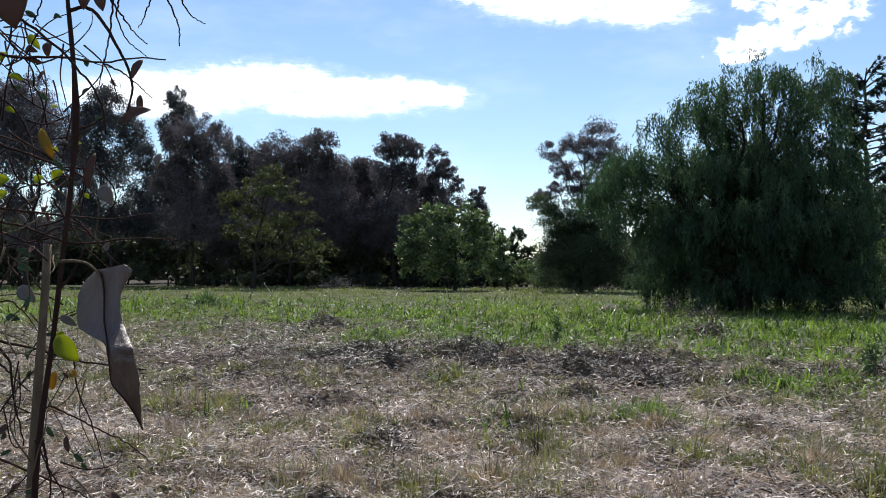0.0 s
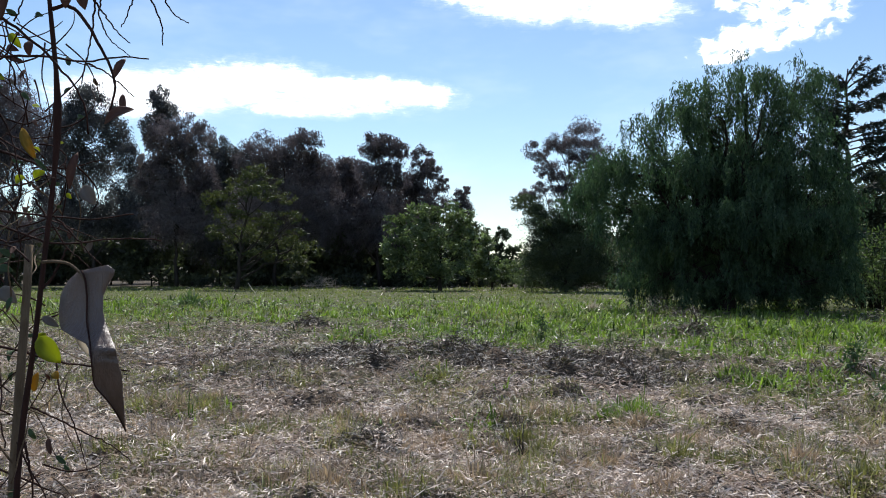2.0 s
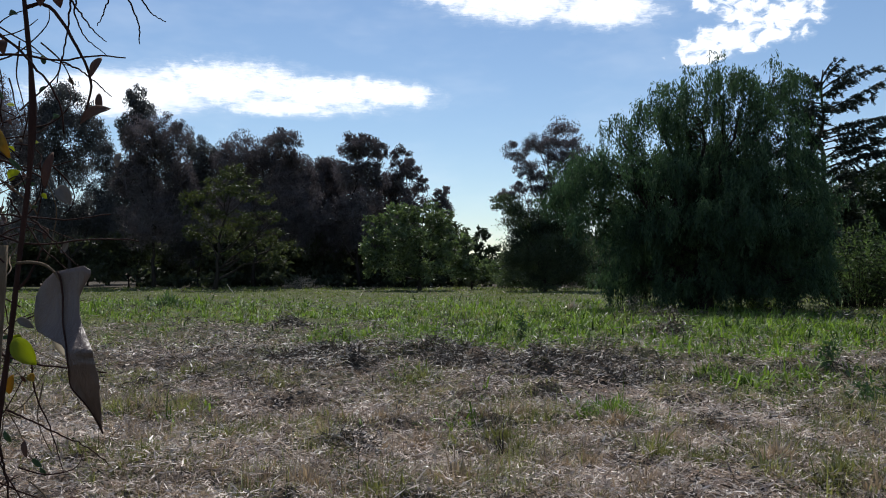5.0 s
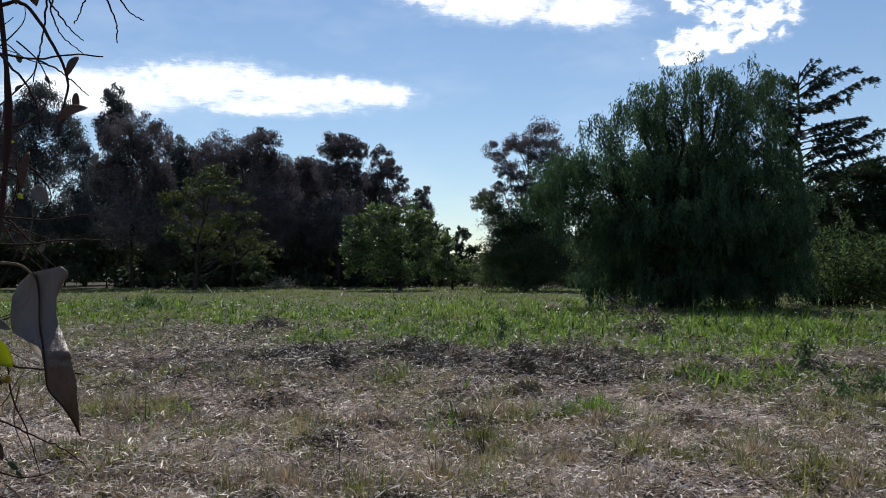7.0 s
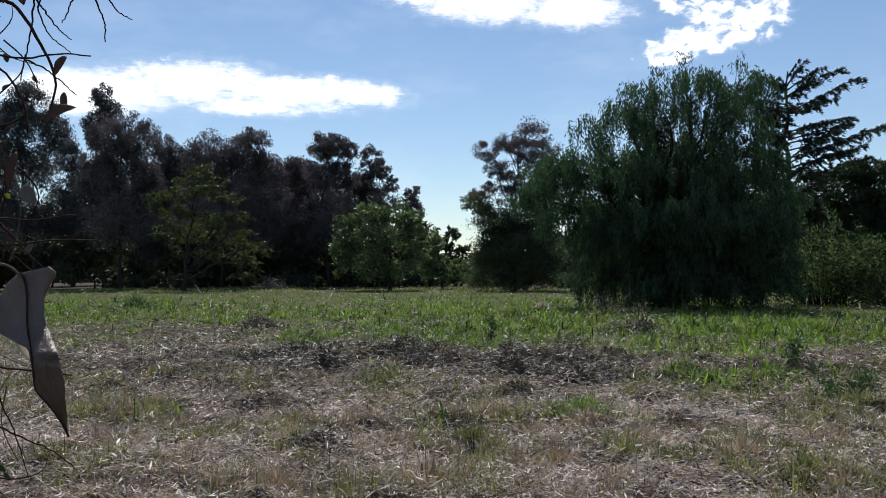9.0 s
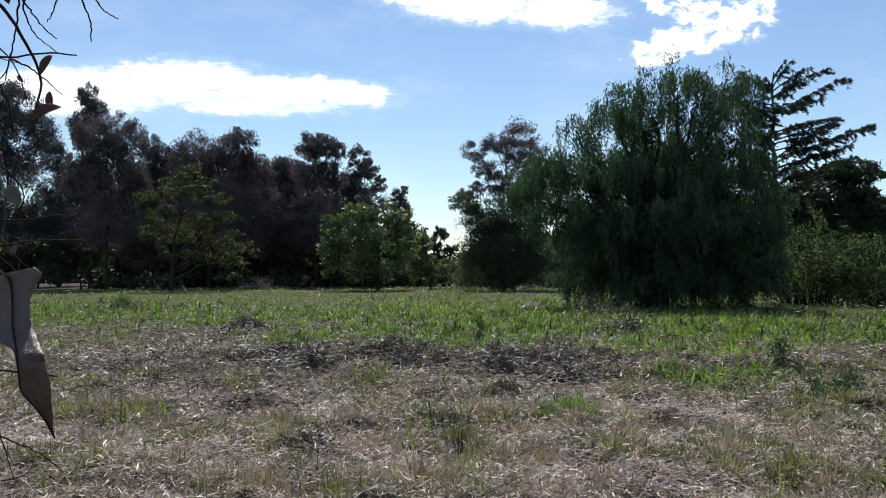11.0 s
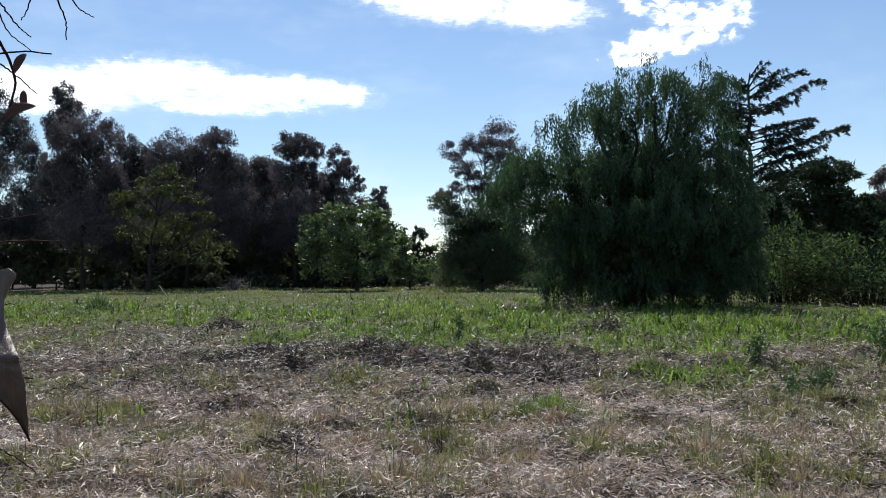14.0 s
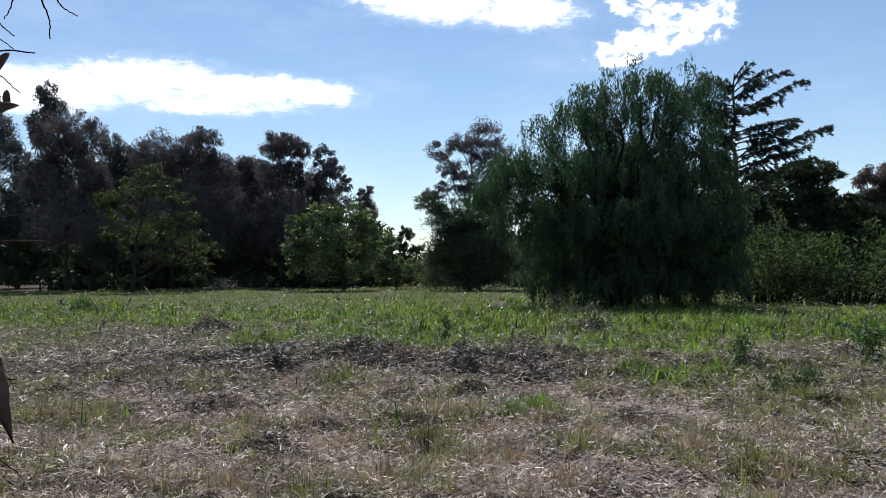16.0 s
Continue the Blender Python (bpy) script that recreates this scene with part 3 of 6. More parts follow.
def dryness(x, y):
    r = np.hypot(x, y)
    g = 0.22 * np.clip(1.6 - r / 9.0, 0, 1) + patch(x, y, BROWN) - 1.1 * patch(x, y, PALE) - 0.4 * patch(x, y, LUSH)
    return np.clip(g + 1.1 * (speckle(x, y, 0.6, 0.28, 17) - 0.55), 0, 1)


def paleness(x, y):
    r = np.hypot(x, y)
    g = 0.42 * np.clip(1.9 - r / 8.0, 0.25, 1) + patch(x, y, PALE) - 1.0 * patch(x, y, HAY) - 0.35 * patch(x, y, OLIVE)
    return np.clip(g + 1.2 * (speckle(x, y, 0.7, 0.25, 19) - 0.58), 0.02, 1)


def openness(x, y):
    """Ground that no tall grass covers."""
    return np.clip(1.1 - 1.1 * lushness(x, y), 0.06, 1)


def lift(x, y, up=0.0):
    return np.stack([x, y, ground_z(x, y) + up], 1)


def strips(at, heading, slope, long, wide, rng):
    """Short curled strips of dead leaf: four triangles each."""
    n = len(at)
    out = np.stack([np.cos(heading) * np.cos(slope), np.sin(heading) * np.cos(slope), np.sin(slope)], 1)
    turn = heading + rng.normal(0, 0.35, n)
    dip = slope - rng.normal(0.2, 0.3, n)
    out2 = np.stack([np.cos(turn) * np.cos(dip), np.sin(turn) * np.cos(dip), np.sin(dip)], 1)
    roll = rng.normal(0, 0.7, n)
    side = np.stack([-np.sin(heading) * np.cos(roll), np.cos(heading) * np.cos(roll), np.sin(roll)], 1) * (wide / 2)[:, None]
    mid = at + out * (long * 0.5)[:, None]
    tip = mid + out2 * (long * 0.5)[:, None]
    v = np.stack([at - side * 0.5, at + side * 0.5, mid - side, mid + side, tip - side * 0.25, tip + side * 0.25], 1).reshape(-1, 3)
    k = np.arange(n)[:, None] * 6
    return v, np.concatenate([k + np.array([[a, b, c]]) for a, b, c in ((0, 1, 3), (0, 3, 2), (2, 3, 5), (2, 5, 4))])


def make_litter(name, label, n, r0, r1, long, wide, material, rng, keep, power=1.2, tilt=0.25, loft=0.012, gain=0.5):
    """Loose dead leaves and stalks, strewn flat and at odd angles, thicker in some places than in others."""
    x, y = scatter(n, r0, r1, rng, power=power)
    ok = rng.uniform(0, 1, n) < keep(x, y)
    x, y = x[ok], y[ok]
    n = len(x)
    grow = (np.hypot(x, y) / 7.0) ** gain
    pile = 0.25 + 2.6 * speckle(x, y, 0.22, 0.5, 91) ** 2
    at = lift(x, y, 0.003) + np.stack([np.zeros(n), np.zeros(n), rng.exponential(loft, n) * pile * grow], 1)
    a, rise = rng.uniform(0, 2 * np.pi, n), rng.normal(0.08, tilt, n)
    along = np.stack([np.cos(a) * np.cos(rise), np.sin(a) * np.cos(rise), np.sin(rise)], 1)
    v, t = leaf_kites(at, along, rng.gamma(5.0, long / 5, n) * grow, wide * rng.uniform(0.5, 1.5, n) * grow, rng)
    return tagged(piece(name, tri_mesh(name, v, t), material), label, "straw", kind="stuff")


def make_grass(name, label, n, r0, r1, size, wide, material, rng, keep, power=1.0, lean=0.5, bend=0.6, tuft=1, spread=0.05, clump=0.8):
    """Tufts of blades that lean out from their middle."""
    x, y = scatter(n, r0, r1, rng, power=power)
    ok = rng.uniform(0, 1, n) < keep(x, y)
    x, y = x[ok], y[ok]
    grow = np.repeat((np.hypot(x, y) / 9.0) ** 0.7, tuft)
    tall = np.repeat(rng.uniform(0.6, 1.35, len(x)) * np.minimum(1.5, 0.35 + 2.2 * soft_noise(x, y, clump, 51) ** 2 + 0.5 * soft_noise(x, y, clump * 4, 52)), tuft)
    n = len(x) * tuft
    a = rng.uniform(0, 2 * np.pi, n)
    off = np.abs(rng.normal(0, 1, n)) * spread * grow
    px, py = np.repeat(x, tuft) + np.cos(a) * off, np.repeat(y, tuft) + np.sin(a) * off
    v, t = blades(lift(px, py, -0.006), rng.gamma(6.0, size / 6, n) * tall * grow ** 0.5, wide * rng.uniform(0.6, 1.4, n) * grow,
                  np.clip(np.abs(rng.normal(0, lean, n)) + 3.0 * off / grow, 0, 1.35), rng.normal(bend, 0.35, n), rng, a + rng.normal(0, 0.6, n))
    return tagged(piece(name, tri_mesh(name, v, t), material), label, "grass", kind="stuff")


make_litter("thatch", "grey-brown mat of mown hay and thatch", 175000, 4.2, 22, 0.064, 0.0115, "hay", RNG,
            lambda x, y: openness(x, y) * np.clip(-0.35 + 2.1 * speckle(x, y, 0.3, 0.9, 22), 0.05, 1), 1.3, 0.32, 0.024)
make_litter("dead_straw", "pale dead straw lying loose on the mown field", 250000, 4.2, 18, 0.066, 0.0098, "straw", RNG,
            lambda x, y: openness(x, y) * paleness(x, y), 1.25, 0.28, 0.022)
make_litter("straw_swath", "pale swath of loose straw left by the mower", 140000, 4.8, 11.5, 0.075, 0.0085, "straw", RNG,
            lambda x, y: 0.75 * patch(x, y, PALE), 1.2, 0.3, 0.03)
make_litter("stalk_litter", "long thin pale stalks scattered over the field", 2200, 4.2, 20, 0.13, 0.006, "pale_straw", RNG, openness, 1.2, 0.3, 0.03)
make_grass("dead_turf", "matted grey-brown dead turf", 8000, 4.2, 20, 0.075, 0.0085, "hay", RNG,
           lambda x, y: openness(x, y) * np.clip(0.15 + 1.2 * speckle(x, y, 0.5, 0.2, 29), 0, 1), 1.3, 0.85, 0.5, 4, 0.04)
make_grass("brown_grass", "short dry brown grass with upright stalks", 11000, 4.6, 13, 0.075, 0.0075, "dry_grass", RNG,
           lambda x, y: np.clip(1.3 * dryness(x, y) - 0.05, 0.0, 1), 1.3, 0.7, 0.6, 12, 0.05)
make_grass("olive_grass", "short olive-green grass tufts among the thatch", 17000, 4.6, 13, 0.080, 0.0085, "olive", RNG,
           lambda x, y: np.clip(1.4 * oliveness(x, y) - 0.1, 0.0, 1) * np.clip(1.2 - 0.8 * lushness(x, y), 0, 1), 1.2, 0.75, 0.7, 11, 0.05)
make_grass("dull_grass", "dull green grass among hay in the middle of the field", 6500, 12.5, 32, 0.075, 0.0105, "olive", RNG,
           lambda x, y: np.clip(1.4 * oliveness(x, y) - 0.1, 0.0, 1) * np.clip(1.2 - 0.8 * lushness(x, y), 0, 1), 1.1, 0.75, 0.7, 11, 0.06)
make_grass("lush_green_grass", "bright green broad-bladed grass in patches", 30000, 7.2, 44, 0.112, 0.0185, "lush", RNG,
           lambda x, y: np.clip(1.0 - 0.85 * np.clip((np.hypot(x, y) - 26.0) / 6.0, 0, 1), 0, 1) * np.clip(1.5 * lushness(x, y) - 0.12, 0, 1), 1.0, 0.9, 0.9, 10, 0.08, 0.5)
make_grass("far_green_grass", "green grass at the far end of the field", 8500, 27, 72, 0.066, 0.0095, "turf", RNG,
           lambda x, y: np.clip(0.35 + 0.9 * (soft_noise(x, y, 4.0, 35) - 0.2), 0, 1), 0.7, 0.5, 0.6, 8, 0.10, 2.0)
make_litter("far_hay", "grey hay lying at the far end of the field", 5000, 30, 74, 0.09, 0.015, "hay", RNG,
            lambda x, y: soft_noise(x, y, 3.0, 37) ** 1.2, 0.7, 0.3, 0.02)


def make_tuft(name, label, x, y, n, tall, wide, material, spread, rng, lean=0.55):
    """One grass tuft with blades that spread from its crown."""
    a = rng.uniform(0, 2 * np.pi, n)
    off = np.abs(rng.normal(0, spread * 1.1, n)) * (0.6 + 0.8 * np.abs(np.sin(1.7 * a + x * 9)))
    px, py = np.cos(a) * off, np.sin(a) * off
    z = ground_z(x + px, y + py) - float(ground_z(x, y)) - 0.008
    v, t = blades(np.stack([px, py, z], 1), rng.gamma(5.0, tall * 0.72 / 5, n), wide * 1.45 * rng.uniform(0.6, 1.4, n),
                  np.clip(np.abs(rng.normal(0, lean * 1.35, n)) + 1.2 * off, 0, 1.4), rng.normal(0.5, 0.45, n), rng, a + rng.normal(0, 0.8, n))
    ob = piece(name, tri_mesh(name, v, t), material)
    ob.location = (x, y, float(ground_z(x, y)))
    return tagged(ob, label, "grass tuft", "grass tufts on the field", "stuff")


def make_heap(label, x, y, n, tall, wide, spread, rng):
    """A matted heap of dead grass."""
    px, py = rng.normal(0, spread, n), rng.normal(0, spread * 0.6, n)
    mound = np.exp(-(px / spread / 1.3) ** 2 - (py / spread / 0.8) ** 2)
    z = ground_z(x + px, y + py) - float(ground_z(x, y)) + 0.8 * tall * mound * rng.uniform(0, 1, n)
    v, t = strips(np.stack([px, py, z], 1), rng.uniform(0, 2 * np.pi, n), rng.normal(0.1, 0.45, n), rng.gamma(6.0, tall * 0.6 / 6, n), wide * rng.uniform(0.5, 1.3, n), rng)
    ob = piece("grass_heap", tri_mesh("grass_heap", v, t), "shaded_thatch")
    ob.location = (x, y, float(ground_z(x, y)))
    return tagged(ob, label + " on the mown field", "grass heap", "heaps of dead grass", "stuff")


def make_clods(n, r0, r1, rng, name="clods", material="shaded_thatch", label="shade-coloured dark clods of soil and dead grass", grain=0.022, k=40, keep=None):
    """Many small clods of soil and dead grass thrown up by the mower."""
    cx, cy = scatter(n, r0, r1, rng, power=1.1)
    if keep:
        ok = rng.uniform(0, 1, n) < keep(cx, cy)
        cx, cy = cx[ok], cy[ok]
        n = len(cx)
    far = (np.hypot(cx, cy) / 10) ** 0.5
    size = rng.gamma(4.0, grain, n) * far
    x = np.repeat(cx, k) + rng.normal(0, 1, n * k) * np.repeat(size * 1.5, k)
    y = np.repeat(cy, k) + rng.normal(0, 1, n * k) * np.repeat(size * 0.7, k)
    at = lift(x, y) + np.stack([np.zeros(n * k), np.zeros(n * k), rng.uniform(0, 1.5, n * k) * np.repeat(size, k)], 1)
    long = np.repeat(far, k) * rng.uniform(0.04, 0.11, n * k)
    v, t = strips(at, rng.uniform(0, 2 * np.pi, n * k), rng.normal(0.1, 0.4, n * k), long, long * rng.uniform(0.08, 0.2, n * k), rng)
    tagged(piece(name, tri_mesh(name, v, t), material), label, "clods", kind="stuff")


# clods and hay lumps, their shaded sides painted in by the near-black colour
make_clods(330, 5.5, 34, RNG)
make_clods(2300, 8.5, 22, RNG, "dark_hay", "shaded_thatch", "shade-coloured dark lumps of mown hay", 0.028, 34, lambda x, y: 0.05 + patch(x, y, HAY))
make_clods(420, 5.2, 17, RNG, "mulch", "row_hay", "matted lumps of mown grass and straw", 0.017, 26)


def make_windrow(a, b, n, high, half, rng):
    """A raked row of dead grass, loose and uneven along its length."""
    a, b = np.array(a), np.array(b)
    size = np.linalg.norm(b - a)
    way = (b - a) / size
    s = rng.uniform(0, 1, n)
    wave = 0.12 * np.sin(s * size * 3.1 + a[0]) + 0.06 * np.sin(s * size * 8.3)
    off = rng.normal(0, half, n)
    x, y = a[0] + way[0] * s * size - way[1] * (off + wave), a[1] + way[1] * s * size + way[0] * (off + wave)
    lump = 0.1 + 2.2 * soft_noise(x, y, 0.32, 61) ** 2
    z = high * np.exp(-(off / half / 1.2) ** 2) * lump * rng.uniform(0, 1, n) * np.sin(np.pi * np.clip(s, 0.03, 0.97)) ** 0.4
    at = lift(x, y)
    at[:, 2] += z
    v, t = strips(at, rng.uniform(0, 2 * np.pi, n), rng.normal(0.1, 0.45, n), rng.gamma(6.0, 0.13 / 6, n), rng.uniform(0.005, 0.014, n), rng)
    ob = piece("windrow", tri_mesh("windrow", v, t), "shaded_thatch")
    tagged(ob, "raked row of shade-coloured dark dead grass on the field", "windrow", "raked rows", "stuff")


for a, b, n, high, half in [((-2.3, 14.4), (-0.8, 14.0), 2600, 0.24, 0.2), ((-0.6, 15.0), (1.4, 13.6), 3600, 0.24, 0.2), ((0.0, 12.5), (1.0, 12.1), 1800, 0.18, 0.16),
                            ((1.2, 12.9), (3.3, 11.8), 3000, 0.2, 0.18), ((1.0, 11.3), (3.6, 10.3), 3000, 0.18, 0.17), ((1.9, 10.0), (2.8, 9.7), 1800, 0.17, 0.15),
                            ((6.2, 26.2), (8.2, 25.6), 1900, 0.3, 0.3), ((4.7, 11.6), (5.9, 11.2), 1800, 0.17, 0.18), ((-3.3, 20.9), (-2.3, 20.6), 1500, 0.26, 0.28)]:
    make_windrow(a, b, n, high, half, RNG)


TUFTS = [
    (-0.44, 6.66, 300, 0.16, 0.009, "shaded_thatch", 0.13, 0.9), (0.72, 6.62, 110, 0.22, 0.006, "dark_stalk", 0.022, 0.14), (2.31, 9.8, 320, 0.24, 0.011, "shaded_thatch", 0.12, 0.8),
    (2.71, 7.6, 240, 0.17, 0.009, "shaded_thatch", 0.11, 0.8), (-1.49, 14.0, 420, 0.28, 0.016, "shaded_thatch", 0.3, 1.0), (-0.74, 12.1, 240, 0.28, 0.013, "shaded_thatch", 0.11, 0.7),
    (-2.79, 20.6, 340, 0.3, 0.02, "shaded_thatch", 0.26, 0.9), (5.83, 18.7, 340, 0.36, 0.02, "shaded_thatch", 0.22, 0.9), (0.3, 13.9, 420, 0.26, 0.014, "shaded_thatch", 0.36, 0.9),
]
TUFTS += [
    (1.93, 7.8, 480, 0.20, 0.0085, "lush", 0.10, 0.45), (2.97, 6.55, 700, 0.15, 0.008, "olive", 0.17, 0.5), (2.72, 6.6, 420, 0.15, 0.008, "olive", 0.13, 0.5),
    (3.0, 5.75, 560, 0.16, 0.0075, "olive", 0.12, 0.5), (-0.62, 5.5, 380, 0.22, 0.006, "dry_grass", 0.09, 0.4), (-0.95, 5.75, 300, 0.16, 0.006, "dry_grass", 0.07, 0.45),
    (-1.45, 7.3, 560, 0.16, 0.007, "olive", 0.2, 0.5), (1.02, 5.95, 380, 0.15, 0.007, "dry_grass", 0.09, 0.5), (1.35, 6.3, 300, 0.15, 0.007, "dry_grass", 0.09, 0.5),
]
TUFTS += [
    (0.2, 10.8, 420, 0.2, 0.011, "olive", 0.2, 0.5), (1.05, 8.9, 420, 0.16, 0.009, "olive", 0.3, 0.6), (3.3, 5.35, 460, 0.15, 0.007, "olive", 0.14, 0.5),
    (0.3, 5.5, 360, 0.17, 0.0065, "dry_grass", 0.1, 0.45), (-0.3, 5.3, 360, 0.14, 0.0065, "dry_grass", 0.12, 0.5), (5.9, 30.8, 200, 0.35, 0.03, "pale_straw", 0.1, 0.3), (-8.9, 33.0, 460, 0.6, 0.04, "weed", 0.4, 0.6),
    (1.55, 5.6, 420, 0.15, 0.007, "dry_grass", 0.13, 0.5), (2.1, 6.2, 420, 0.13, 0.007, "olive", 0.13, 0.6), (0.85, 7.2, 260, 0.16, 0.007, "olive", 0.08, 0.4), (4.9, 8.6, 460, 0.2, 0.009, "olive", 0.2, 0.5),
]
for x, y, n, tall, wide, material, spread, lean in TUFTS:
    words = {"shaded_thatch": "shade-coloured dark matted heap of dead grass", "dark_stalk": "narrow dark tuft of dead upright stalks", "dry_grass": "dry brown grass tuft with upright stalks", "lush": "bright green grass tuft",
             "olive": "olive-green grass tuft", "weed": "dark green weed growing in the field", "pale_straw": "pale dry seed head of grass"}[material]
    if material == "shaded_thatch":
        make_heap(words, x, y, int(n * 1.8), tall * 0.8, wide * 1.2, spread * 1.9, RNG)
        continue
    make_tuft("grass_tuft", words + (" on bare thatch" if y < 12 else " among hay"), x, y, n, tall, wide, "shaded_thatch" if material == "dark_stalk" else material, spread, RNG, lean)


TUFT_RNG = np.random.default_rng(23)
for i in range(46):
    r, a = TUFT_RNG.uniform(5.2, 9.0), radians(TUFT_RNG.uniform(-24, 33))
    wide = TUFT_RNG.uniform(0.05, 0.14)
    dry = i % 5 < 3
    make_tuft("grass_tuft", ("dry brown" if dry else "olive-green") + " grass tuft on bare thatch", r * math.sin(a), r * math.cos(a), int(3000 * wide),
              TUFT_RNG.uniform(0.10, 0.19), 0.0065, "dry_grass" if dry else "olive", wide, TUFT_RNG, 0.5)


# ---- trees ----
def crown_points(lobes, leaf_area, cover, rng, shell=0.45, sub=0.30):
    """Leaf places in clumps within the crown's lobes, and the clump centres by lobe."""
    places, hubs = [], []
    for c, rad in lobes:
        count = int(cover * np.pi * rad[0] * rad[2] / leaf_area)
        k = max(9, int(11 * rad[0] * rad[2] + 9))
        d = unit(rng.normal(size=(k, 3)))
        hub = d * (rng.uniform(0.08, 1, (k, 1)) ** shell) * 0.92
        size = rng.uniform(0.6, 1.3, k) * sub
        pick = rng.integers(0, k, count)
        ball = unit(rng.normal(size=(count, 3))) * rng.uniform(0, 1, (count, 1)) ** 0.45
        p = hub[pick] + ball * size[pick][:, None] * np.array([1.0, 1.0, 0.85])
        places.append(c + p * rad)
        hubs.append(c + hub * rad)
    return np.concatenate(places), hubs


KINDS = {
    # kind: leaf material, bark, leaf length, leaf width, cover, droop, trunk share, sub-clump size
    "gum": ("gum", "bark", 0.20, 0.08, 4.0, 0.9, 0.011, 0.34),
    "back_gum": ("gum", "bark", 0.36, 0.16, 4.2, 0.8, 0.011, 0.36),
    "gum_blue": ("gum_blue", "bark", 0.20, 0.08, 4.8, 0.8, 0.010, 0.42),
    "gum_pale": ("mauve", "grey_bark", 0.16, 0.055, 2.5, 0.6, 0.012, 0.36),
    "russet": ("russet", "bark", 0.19, 0.08, 6, 0.5, 0.014, 0.28),
    "locust": ("locust", "bark", 0.22, 0.08, 1.9, 0.25, 0.016, 0.26),
    "broad": ("broad", "bark", 0.24, 0.16, 3.6, 0.15, 0.020, 0.30),
    "shade": ("shade", "bark", 0.21, 0.14, 5.5, 0.2, 0.020, 0.30),
    "cypress": ("pine", "bark", 0.34, 0.2, 5.0, -0.2, 0.018, 0.30),
    "pine": ("pine", "bark", 0.20, 0.09, 6.4, -0.2, 0.016, 0.36),
    "shrub": ("shrub", "bark", 0.18, 0.045, 1.9, 0.3, 0.010, 0.5),
    "dim": ("dim", "bark", 0.14, 0.065, 3.7, 0.45, 0.016, 0.5),
    "thicket": ("shade", "bark", 0.42, 0.24, 3.6, 0.1, 0.014, 0.34),
}


def place_lobes(x, y, lobes, rng, depth=1.0):
    """Lobes (across, behind, height, half width, half height) about a foot at x, y."""
    a = math.atan2(x, y)
    across, behind = np.array([math.cos(a), -math.sin(a), 0]), np.array([math.sin(a), math.cos(a), 0])
    out = []
    for u, w, z, rx, rz in lobes:
        w = w + rng.uniform(-0.6, 0.6) * rx * depth
        out.append((across * u + behind * w + np.array([0, 0, z]), np.array([rx, rx * rng.uniform(0.9, 1.15), rz]) * 1.08))
    return out


def make_tree(kind, label, x, y, lobes, rng, name="tree", category="tree", group=""):
    mat, bark, length, width, cover, droop, stout, sub = KINDS[kind]
    z0 = float(ground_z(x, y))
    tree = tagged(new(name), label, category, group)
    tree.location = (x, y, z0)
    lobes = place_lobes(x, y, lobes, rng)
    top = max(c[2] + r[2] for c, r in lobes)
    high = sorted(lobes, key=lambda l: -l[0][2])[: max(1, len(lobes) // 3)]
    head = np.mean([c for c, _ in high], axis=0)
    stem = bowed((0, 0, -0.15), head, rng, 0.02, 12)
    girth = max(0.05, stout * top)
    radii = girth * np.linspace(1.0, 0.22, 12) * np.concatenate([[1.45, 1.12], np.ones(10)])
    v, t = tube(stem, radii, 9)
    smooth_shade(piece("trunk", tri_mesh("trunk", v, t), bark, tree))
    at, hubs = crown_points(lobes, 0.5 * length * width, cover, rng, sub=sub)
    twigs = []
    for (c, r), hub in zip(lobes, hubs):
        k = int(np.clip(np.searchsorted(stem[:, 2], max(0.25 * c[2], c[2] - 1.3 * np.linalg.norm(c[:2]) - 0.9 * r[2])), 1, 10))
        line = bowed(stem[k], c, rng, 0.08, 7)
        size = min(radii[k] * 0.6, 0.10)
        v, t = tube(line, np.linspace(size, size * 0.35, 7), 6)
        smooth_shade(piece("limb", tri_mesh("limb", v, t), bark, tree))
        for h in hub[:: 3 if name == "tree" else 6]:
            twigs.append(tube(bowed(line[rng.integers(3, 7)], h, rng, 0.06, 4), np.linspace(size * 0.32, 0.006, 4), 3))
    v, t = joined(twigs)
    tagged(piece("twig_spray", tri_mesh("twig_spray", v, t), bark, tree), kind="stuff")
    ok = at[:, 2] > 0.05
    at = at[ok]
    n = len(at)
    along = unit(rng.normal(size=(n, 3)) + np.array([[0, 0, -droop * 1.6]]))
    make = leaf_kites if kind in ("broad", "shade", "locust", "shrub") else leaf_tris
    v, t = make(at, along, length * rng.uniform(0.6, 1.4, n), width * rng.uniform(0.7, 1.3, n), rng)
    piece("crown", tri_mesh("crown", v, t), mat, tree)
    return tree


